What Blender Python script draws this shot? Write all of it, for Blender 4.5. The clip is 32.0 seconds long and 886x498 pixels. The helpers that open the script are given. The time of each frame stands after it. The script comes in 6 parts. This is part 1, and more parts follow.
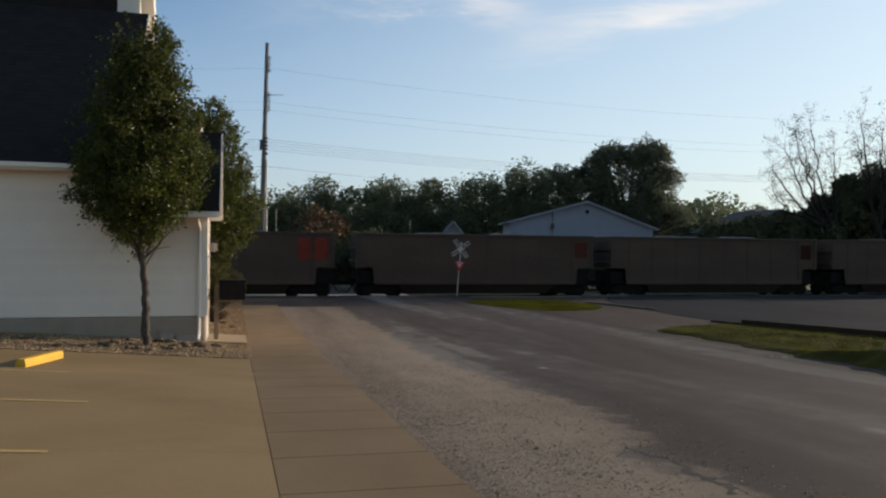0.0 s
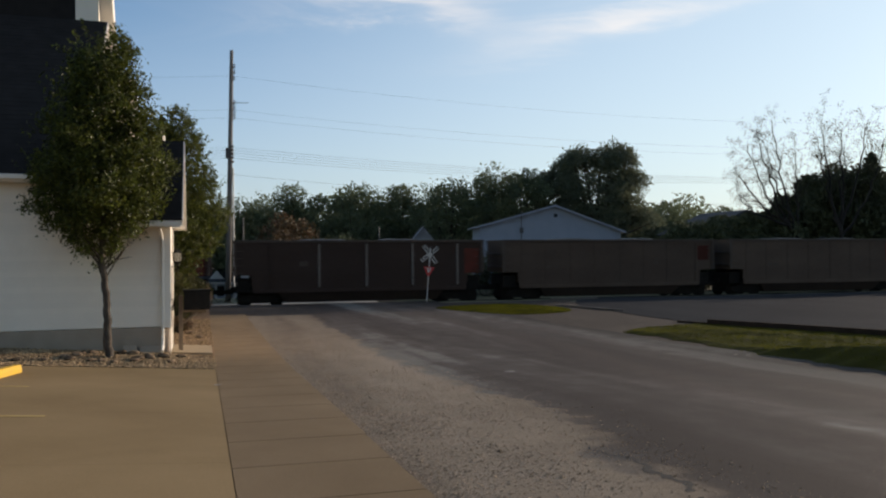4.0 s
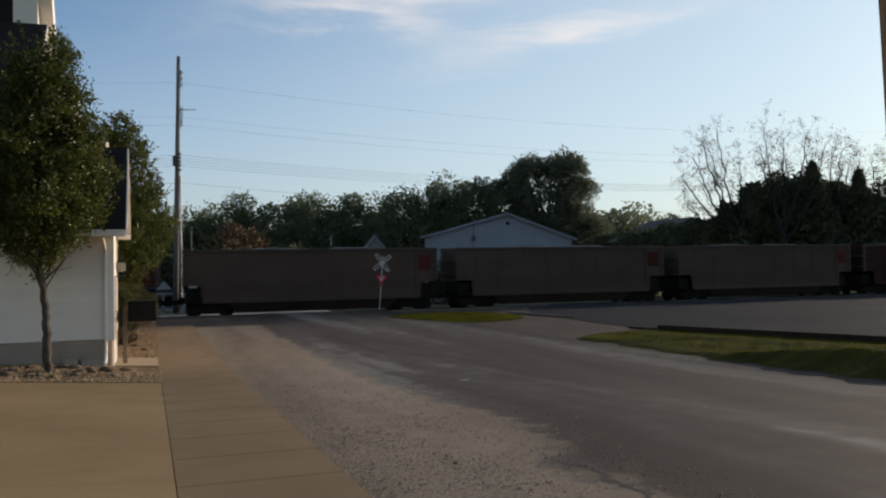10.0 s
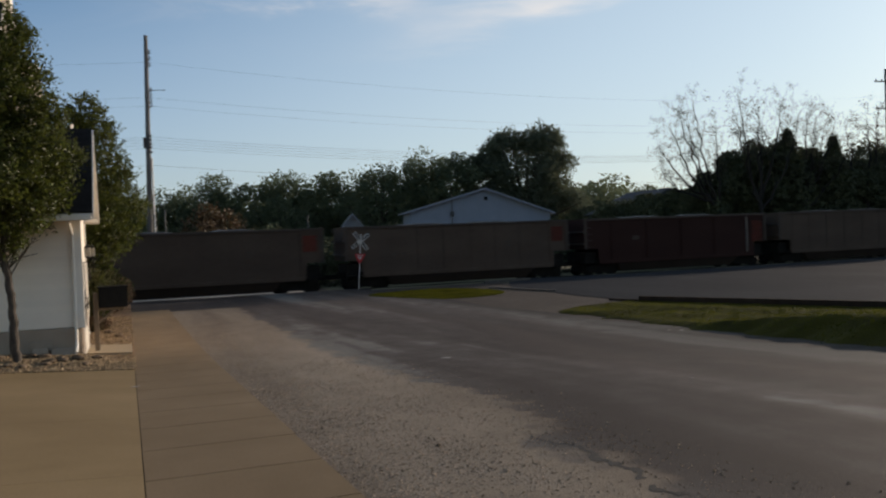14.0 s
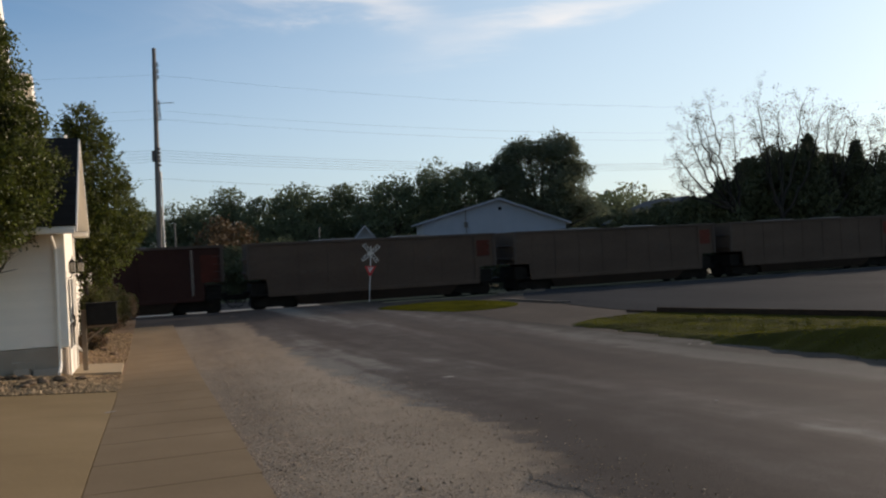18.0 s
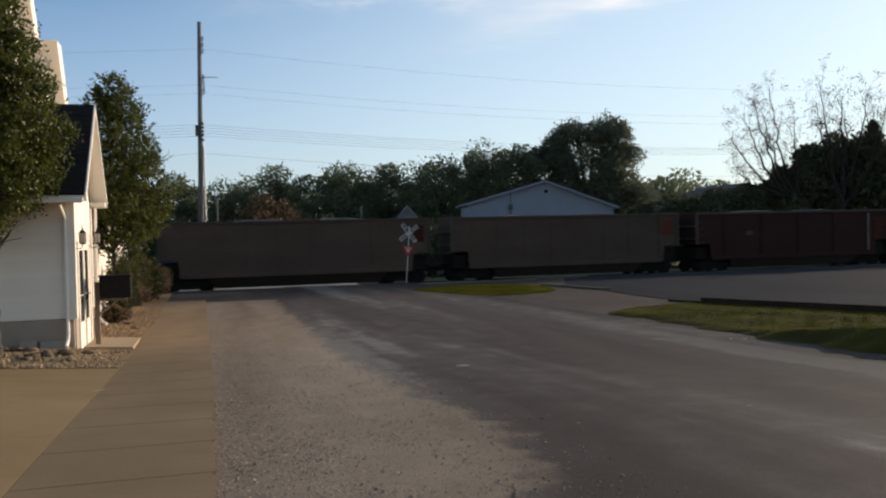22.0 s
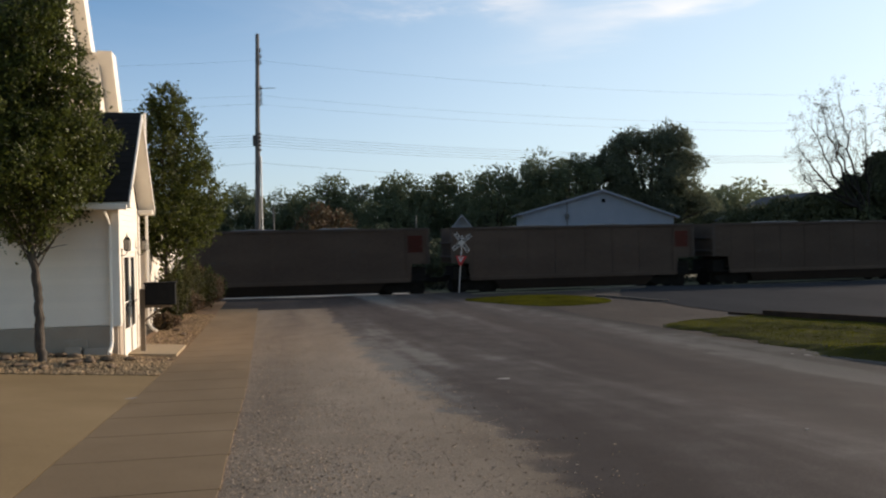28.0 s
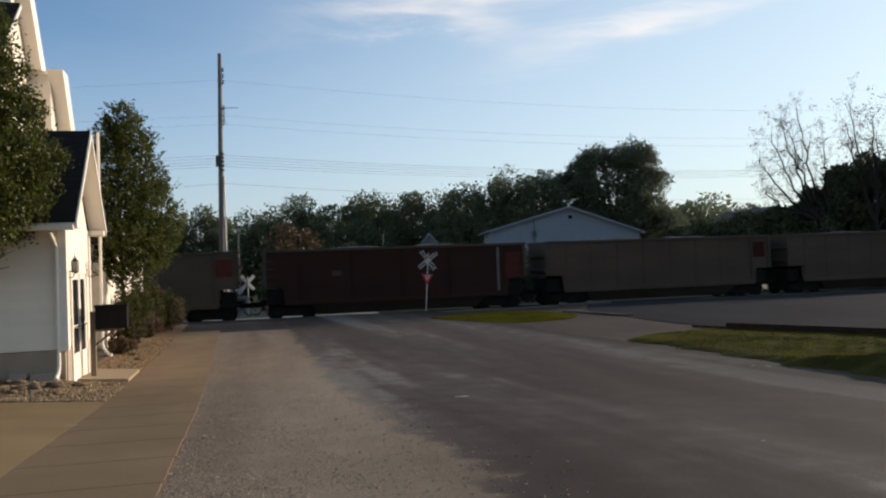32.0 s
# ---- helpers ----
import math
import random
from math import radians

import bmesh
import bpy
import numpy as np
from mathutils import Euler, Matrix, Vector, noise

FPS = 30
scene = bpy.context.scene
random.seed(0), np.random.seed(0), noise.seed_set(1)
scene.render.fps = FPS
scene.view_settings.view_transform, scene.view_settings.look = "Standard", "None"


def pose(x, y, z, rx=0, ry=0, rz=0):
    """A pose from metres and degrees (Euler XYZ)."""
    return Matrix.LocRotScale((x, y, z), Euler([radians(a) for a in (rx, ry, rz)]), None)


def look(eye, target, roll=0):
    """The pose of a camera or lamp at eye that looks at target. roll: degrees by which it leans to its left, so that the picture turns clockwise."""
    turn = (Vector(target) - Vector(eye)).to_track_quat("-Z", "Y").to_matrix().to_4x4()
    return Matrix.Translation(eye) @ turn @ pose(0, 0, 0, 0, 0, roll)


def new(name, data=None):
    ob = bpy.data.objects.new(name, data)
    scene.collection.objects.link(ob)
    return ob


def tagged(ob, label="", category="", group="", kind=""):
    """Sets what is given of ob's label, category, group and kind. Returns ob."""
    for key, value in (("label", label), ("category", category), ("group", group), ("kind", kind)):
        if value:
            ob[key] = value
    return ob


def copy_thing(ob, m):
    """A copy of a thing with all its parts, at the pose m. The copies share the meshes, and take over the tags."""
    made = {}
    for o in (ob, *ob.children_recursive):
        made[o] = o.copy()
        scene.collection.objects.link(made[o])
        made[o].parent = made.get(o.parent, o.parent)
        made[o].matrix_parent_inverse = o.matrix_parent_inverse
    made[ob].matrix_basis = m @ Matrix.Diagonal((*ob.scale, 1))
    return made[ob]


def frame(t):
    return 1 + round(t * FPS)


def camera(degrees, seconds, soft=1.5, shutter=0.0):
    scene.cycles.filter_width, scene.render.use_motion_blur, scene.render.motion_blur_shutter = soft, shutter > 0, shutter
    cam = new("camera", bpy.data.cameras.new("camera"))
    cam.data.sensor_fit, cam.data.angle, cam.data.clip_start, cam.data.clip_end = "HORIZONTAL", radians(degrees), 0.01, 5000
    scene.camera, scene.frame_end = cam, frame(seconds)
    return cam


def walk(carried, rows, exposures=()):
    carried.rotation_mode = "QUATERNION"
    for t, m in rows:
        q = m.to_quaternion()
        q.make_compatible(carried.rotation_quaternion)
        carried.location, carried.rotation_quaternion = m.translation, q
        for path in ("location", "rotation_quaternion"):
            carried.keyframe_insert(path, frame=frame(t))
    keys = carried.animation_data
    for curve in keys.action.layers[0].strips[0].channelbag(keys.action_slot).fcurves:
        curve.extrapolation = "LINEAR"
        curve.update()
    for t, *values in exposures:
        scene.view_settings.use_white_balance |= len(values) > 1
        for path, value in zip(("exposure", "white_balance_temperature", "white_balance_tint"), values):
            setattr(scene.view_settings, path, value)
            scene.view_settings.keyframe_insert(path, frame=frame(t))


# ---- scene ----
cam = camera(58.6, 32.0, soft=2.2, shutter=0.42)
PATH = [
    (0, (-0.121, -0.197, 1.643), (-0.107, 1.803, 1.638), 0.6),
    (0.5, (-0.051, -0.214, 1.659), (0.014, 1.785, 1.661), -0.2),
    (1, (-0.075, -0.185, 1.668), (0.001, 1.813, 1.686), -1.1),
    (1.5, (-0.03, -0.229, 1.658), (0.041, 1.769, 1.679), -1.6),
    (2, (-0.027, -0.201, 1.643), (0.047, 1.797, 1.64), -1.1),
    (2.5, (0.011, -0.232, 1.631), (0.09, 1.766, 1.647), -1.0),
    (4.5, (-0.037, -0.132, 1.624), (0.059, 1.865, 1.629), -0.1),
    (5, (-0.083, -0.031, 1.621), (0.068, 1.963, 1.62), -1.1),
    (5.5, (-0.103, 0.007, 1.644), (0.06, 2.0, 1.672), -1.3),
    (6, (-0.113, 0.019, 1.627), (0.086, 2.009, 1.642), -2.0),
    (6.5, (-0.179, 0.025, 1.636), (0.059, 2.01, 1.657), -2.1),
    (7, (-0.218, -0.011, 1.645), (0.037, 1.972, 1.668), -2.2),
    (7.5, (-0.099, 0.024, 1.625), (0.111, 2.013, 1.618), -0.2),
    (8, (-0.027, -0.002, 1.614), (0.183, 1.986, 1.59), 0.5),
    (8.5, (-0.017, 0.008, 1.627), (0.212, 1.995, 1.631), -0.4),
    (9, (-0.008, -0.009, 1.625), (0.214, 1.979, 1.646), -0.6),
    (9.5, (-0.012, -0.029, 1.626), (0.208, 1.959, 1.659), -0.9),
    (10, (-0.012, -0.023, 1.618), (0.196, 1.966, 1.648), -0.8),
    (10.5, (-0.024, -0.019, 1.61), (0.183, 1.97, 1.647), -0.6),
    (11, (-0.003, 0.0, 1.61), (0.215, 1.988, 1.63), -0.6),
    (11.5, (0.005, 0.038, 1.606), (0.239, 2.024, 1.631), -0.6),
    (12, (0.031, 0.064, 1.591), (0.187, 2.057, 1.604), 0.4),
    (12.5, (0.013, 0.119, 1.605), (0.139, 2.115, 1.61), 0.0),
    (13, (-0.001, 0.201, 1.605), (0.196, 2.191, 1.634), -2.5),
    (13.5, (-0.028, 0.247, 1.582), (0.259, 2.226, 1.589), -3.7),
    (14, (0.044, 0.314, 1.597), (0.303, 2.297, 1.567), -2.3),
    (14.5, (0.185, 0.377, 1.566), (0.357, 2.37, 1.544), 0.3),
    (16.5, (0.399, 0.859, 1.571), (0.542, 2.854, 1.567), 0.9),
    (17, (0.468, 0.959, 1.556), (0.492, 2.959, 1.545), 2.3),
    (17.5, (0.458, 1.123, 1.566), (0.528, 3.122, 1.574), -0.3),
    (18, (0.458, 1.293, 1.56), (0.675, 3.281, 1.561), -2.9),
    (18.5, (0.543, 1.407, 1.537), (0.78, 3.393, 1.544), -2.3),
    (19, (0.707, 1.532, 1.549), (0.887, 3.523, 1.537), 0.8),
    (19.5, (0.751, 1.642, 1.544), (0.973, 3.63, 1.548), -0.1),
    (20, (0.756, 1.796, 1.543), (1.029, 3.777, 1.53), -2.2),
    (20.5, (0.843, 1.934, 1.532), (0.969, 3.93, 1.541), -1.3),
    (21, (0.974, 1.932, 1.534), (1.042, 3.931, 1.513), -0.2),
    (21.5, (1.029, 2.013, 1.526), (1.14, 4.01, 1.494), 0.5),
    (22, (1.078, 2.21, 1.487), (1.169, 4.208, 1.448), -1.4),
    (22.5, (1.034, 2.332, 1.504), (1.107, 4.329, 1.43), -2.0),
    (23, (1.101, 2.418, 1.493), (0.991, 4.415, 1.482), -1.3),
    (23.5, (1.247, 2.515, 1.499), (1.088, 4.508, 1.494), -0.5),
    (24, (1.302, 2.5, 1.487), (1.224, 4.498, 1.451), -0.9),
    (24.5, (1.317, 2.543, 1.473), (1.233, 4.541, 1.489), -2.1),
    (25, (1.322, 2.53, 1.544), (1.261, 4.529, 1.508), -1.5),
    (25.5, (1.355, 2.507, 1.467), (1.301, 4.506, 1.454), -1.4),
    (27.5, (1.444, 2.626, 1.426), (1.386, 4.625, 1.417), -0.7),
    (28, (1.391, 2.643, 1.44), (1.334, 4.643, 1.43), -1.2),
    (28.5, (1.397, 2.684, 1.434), (1.329, 4.683, 1.441), -2.3),
    (29, (1.478, 2.721, 1.421), (1.337, 4.716, 1.464), 0.3),
    (29.5, (1.587, 2.754, 1.421), (1.495, 4.752, 1.441), -0.1),
    (30, (1.6, 2.813, 1.396), (1.539, 4.812, 1.425), 0.1),
    (30.5, (1.603, 2.807, 1.402), (1.555, 4.807, 1.422), 0.6),
    (31, (1.685, 2.787, 1.407), (1.656, 4.787, 1.419), -0.3),
    (31.5, (1.656, 2.779, 1.429), (1.668, 4.779, 1.45), -1.0),
    (32, (1.62, 2.883, 1.38), (1.639, 4.883, 1.416), -2.1),
]
walk(cam, [(t, look(eye, target, roll)) for t, eye, target, roll in PATH],
     exposures=[(t, e, 7600, 16) for t, e in ((0.0, 0.0), (2.0, 0.04), (5.0, 0.0), (7.0, -0.1), (11.0, -0.1), (14.0, -0.2), (17.0, 0.03),
                                             (20.0, -0.04), (22.0, 0.14), (24.0, 0.26), (25.0, 0.12), (28.0, 0.2), (32.0, 0.08))])

# ---- world, sun, exposure ----
SUN_AZ, SUN_EL = 60.0, 11.2          # degrees clockwise from +y, and above the horizon
world = bpy.data.worlds.new("sky")
scene.world = world
world.use_nodes = True


def build_sky():
    nt = world.node_tree
    nt.nodes.clear()
    N, L = nt.nodes.new, nt.links.new
    sky = N("ShaderNodeTexSky")
    sky.sky_type, sky.sun_disc = "NISHITA", False
    sky.sun_elevation, sky.sun_rotation = radians(SUN_EL), radians(SUN_AZ)
    sky.air_density, sky.dust_density, sky.ozone_density = 1.0, 0.8, 2.2
    # thin cirrus high in the sky, stretched along one direction
    tc = N("ShaderNodeTexCoord")
    mp = N("ShaderNodeMapping")
    mp.inputs["Rotation"].default_value = (0, radians(-16), radians(8))
    mp.inputs["Scale"].default_value = (1.6, 1.2, 7.5)
    n1 = N("ShaderNodeTexNoise")
    n1.inputs["Scale"].default_value, n1.inputs["Detail"].default_value, n1.inputs["Roughness"].default_value = 2.3, 9, 0.62
    n1.inputs["Distortion"].default_value = 0.7
    r1 = N("ShaderNodeValToRGB")
    r1.color_ramp.elements[0].position, r1.color_ramp.elements[1].position = 0.49, 0.74
    sep = N("ShaderNodeSeparateXYZ")
    hi = N("ShaderNodeMapRange")
    hi.inputs["From Min"].default_value, hi.inputs["From Max"].default_value = 0.2, 0.36
    mul = N("ShaderNodeMath")
    mul.operation = "MULTIPLY"
    mul2 = N("ShaderNodeMath")
    mul2.operation, mul2.inputs[1].default_value = "MULTIPLY", 0.75
    mix = N("ShaderNodeMix")
    mix.data_type = "RGBA"
    mix.inputs["B"].default_value = (5.6, 5.6, 5.6, 1)
    bg, out = N("ShaderNodeBackground"), N("ShaderNodeOutputWorld")
    bg.inputs["Strength"].default_value = 0.19
    def mth(op, p, q=None):
        n = N("ShaderNodeMath")
        n.operation = op
        for i, w in enumerate((p, q)):
            if isinstance(w, (int, float)):
                n.inputs[i].default_value = w
            elif w is not None:
                L(w, n.inputs[i])
        return n.outputs[0]

    L(tc.outputs["Generated"], mp.inputs["Vector"])
    L(mp.outputs[0], n1.inputs["Vector"])
    L(n1.outputs["Fac"], r1.inputs["Fac"])
    L(tc.outputs["Generated"], sep.inputs[0])
    L(sep.outputs["Z"], hi.inputs["Value"])
    # streaks of thicker cirrus, each a long soft ellipse across the sky ahead
    ahead = mth("MAXIMUM", sep.outputs["Y"], 0.05)
    ax, az = mth("DIVIDE", sep.outputs["X"], ahead), mth("DIVIDE", sep.outputs["Z"], ahead)
    wob = mth("MULTIPLY", mth("SUBTRACT", n1.outputs["Fac"], 0.5), 0.16)
    total = None
    for cx, cz, turn, ls, ln, amp in ((0.285, 0.292, 13, 0.15, 0.021, 0.62), (0.06, 0.300, -22, 0.06, 0.022, 0.5), (0.0, 0.325, 4, 0.12, 0.018, 0.45), (0.12, 0.355, 8, 0.2, 0.022, 0.45)):
        c, si = math.cos(radians(turn)), math.sin(radians(turn))
        dx, dz = mth("SUBTRACT", ax, cx), mth("ADD", mth("SUBTRACT", az, cz), wob)
        along = mth("ADD", mth("MULTIPLY", dx, c / ls), mth("MULTIPLY", dz, si / ls))
        off = mth("ADD", mth("MULTIPLY", dx, -si / ln), mth("MULTIPLY", dz, c / ln))
        e = mth("ADD", mth("MULTIPLY", along, along), mth("MULTIPLY", off, off))
        g = mth("MULTIPLY", mth("POWER", 2.718, mth("MULTIPLY", e, -1.0)), amp)
        total = g if total is None else mth("ADD", total, g)
    n2 = N("ShaderNodeTexNoise")
    n2.inputs["Scale"].default_value, n2.inputs["Detail"].default_value = 9, 8
    L(mp.outputs[0], n2.inputs["Vector"])
    wisp = mth("MULTIPLY", total, mth("MULTIPLY", n2.outputs["Fac"], 1.15))
    L(r1.outputs[0], mul.inputs[0])
    L(hi.outputs[0], mul.inputs[1])
    L(mul.outputs[0], mul2.inputs[0])
    fac = mth("MINIMUM", mth("ADD", mth("MULTIPLY", mul2.outputs[0], 0.1), wisp), 0.85)
    tint = N("ShaderNodeMix")
    tint.data_type, tint.blend_type = "RGBA", "MULTIPLY"
    tint.inputs["Factor"].default_value = 1.0
    tint.inputs["B"].default_value = (0.63, 0.855, 1.075, 1)
    L(sky.outputs[0], tint.inputs["A"])
    low = N("ShaderNodeMapRange")
    low.inputs["From Min"].default_value, low.inputs["From Max"].default_value = 0.0, 0.28
    low.inputs["To Min"].default_value, low.inputs["To Max"].default_value = 0.58, 0.0
    L(sep.outputs["Z"], low.inputs["Value"])
    haze = N("ShaderNodeMix")
    haze.data_type = "RGBA"
    haze.inputs["B"].default_value = (2.75, 3.45, 4.75, 1)
    L(low.outputs[0], haze.inputs["Factor"])
    L(tint.outputs["Result"], haze.inputs["A"])
    # thin pale veil that thickens towards the sun
    el, az = radians(SUN_EL), radians(SUN_AZ)
    near = N("ShaderNodeVectorMath")
    near.operation = "DOT_PRODUCT"
    near.inputs[1].default_value = (math.sin(az) * math.cos(el), math.cos(az) * math.cos(el), math.sin(el))
    L(tc.outputs["Generated"], near.inputs[0])
    thick = N("ShaderNodeMapRange")
    thick.interpolation_type = "SMOOTHSTEP"
    thick.inputs["From Min"].default_value, thick.inputs["From Max"].default_value = 0.05, 1.0
    thick.inputs["To Min"].default_value, thick.inputs["To Max"].default_value = 0.0, 0.5
    L(near.outputs["Value"], thick.inputs["Value"])
    veil = N("ShaderNodeMix")
    veil.data_type = "RGBA"
    veil.inputs["B"].default_value = (3.9, 4.9, 5.3, 1)
    L(thick.outputs[0], veil.inputs["Factor"])
    L(haze.outputs["Result"], veil.inputs["A"])
    # the low sun's warm glow on the hazy air opposite to it
    away = N("ShaderNodeMapRange")
    away.interpolation_type = "SMOOTHSTEP"
    away.inputs["From Min"].default_value, away.inputs["From Max"].default_value = -0.25, -0.9
    L(near.outputs["Value"], away.inputs["Value"])
    glow = N("ShaderNodeMix")
    glow.data_type, glow.blend_type = "RGBA", "MULTIPLY"
    glow.inputs["B"].default_value = (1.5, 1.12, 0.8, 1)
    L(away.outputs[0], glow.inputs["Factor"])
    L(veil.outputs["Result"], glow.inputs["A"])
    L(fac, mix.inputs["Factor"])
    L(glow.outputs["Result"], mix.inputs["A"])
    L(mix.outputs["Result"], bg.inputs["Color"])
    L(bg.outputs[0], out.inputs[0])


build_sky()
sun = new("sun", bpy.data.lights.new("sun", "SUN"))
sun.data.energy, sun.data.angle, sun.data.color = 5.0, radians(0.6), (1.0, 0.915, 0.815)
sun.matrix_world = look((math.sin(radians(SUN_AZ)) * 60, math.cos(radians(SUN_AZ)) * 60, 60 * math.tan(radians(SUN_EL))), (0, 0, 0))
scene.view_settings.exposure = 0.0

# ---- materials ----
MATS = {}


def mat(name, a, b=None, rough=0.8, scale=8.0, fine=60.0, bump=0.2, metal=0.0, spec=0.4, stretch=(1, 1, 1), rnd=0.0, island=0.0, big=0.6, trans=0.0):
    """A surface whose colour wanders from a to b at two scales, with fine relief."""
    if name in MATS:
        return MATS[name]
    b = b or tuple(c * 0.8 for c in a)
    m = bpy.data.materials.new(name)
    m.use_nodes = True
    nt = m.node_tree
    N, L = nt.nodes.new, nt.links.new
    bs = nt.nodes["Principled BSDF"]
    tc, mp = N("ShaderNodeTexCoord"), N("ShaderNodeMapping")
    mp.inputs["Scale"].default_value = stretch
    L(tc.outputs["Object"], mp.inputs[0])
    n1, n2 = N("ShaderNodeTexNoise"), N("ShaderNodeTexNoise")
    n1.inputs["Scale"].default_value, n1.inputs["Detail"].default_value = scale, 5
    n2.inputs["Scale"].default_value, n2.inputs["Detail"].default_value = fine, 3
    L(mp.outputs[0], n1.inputs[0])
    L(mp.outputs[0], n2.inputs[0])
    mixf = N("ShaderNodeMix")
    mixf.inputs[0].default_value = 1 - big
    L(n1.outputs[0], mixf.inputs[2])
    L(n2.outputs[0], mixf.inputs[3])
    rp = N("ShaderNodeValToRGB")
    rp.color_ramp.elements[0].position, rp.color_ramp.elements[1].position = 0.32, 0.68
    rp.color_ramp.elements[0].color, rp.color_ramp.elements[1].color = (*a, 1), (*b, 1)
    L(mixf.outputs[0], rp.inputs[0])
    col = rp.outputs[0]
    if rnd or island:
        src = N("ShaderNodeNewGeometry").outputs["Random Per Island"] if island else N("ShaderNodeObjectInfo").outputs["Random"]
        mr = N("ShaderNodeMapRange")
        amt = island or rnd
        mr.inputs[3].default_value, mr.inputs[4].default_value = 1 - amt, 1 + amt
        L(src, mr.inputs[0])
        hs = N("ShaderNodeHueSaturation")
        L(mr.outputs[0], hs.inputs["Value"])
        L(col, hs.inputs["Color"])
        col = hs.outputs[0]
    L(col, bs.inputs["Base Color"])
    bs.inputs["Roughness"].default_value, bs.inputs["Metallic"].default_value = rough, metal
    bs.inputs["Specular IOR Level"].default_value = spec
    if trans:
        tr = N("ShaderNodeBsdfTranslucent")
        ms = N("ShaderNodeMixShader")
        ms.inputs[0].default_value = trans
        L(col, tr.inputs[0])
        L(bs.outputs[0], ms.inputs[1])
        L(tr.outputs[0], ms.inputs[2])
        L(ms.outputs[0], nt.nodes["Material Output"].inputs[0])
    if bump:
        bp = N("ShaderNodeBump")
        bp.inputs["Strength"].default_value, bp.inputs["Distance"].default_value = bump, 0.02
        L(mixf.outputs[0], bp.inputs["Height"])
        L(bp.outputs[0], bs.inputs["Normal"])
    MATS[name] = m
    return m


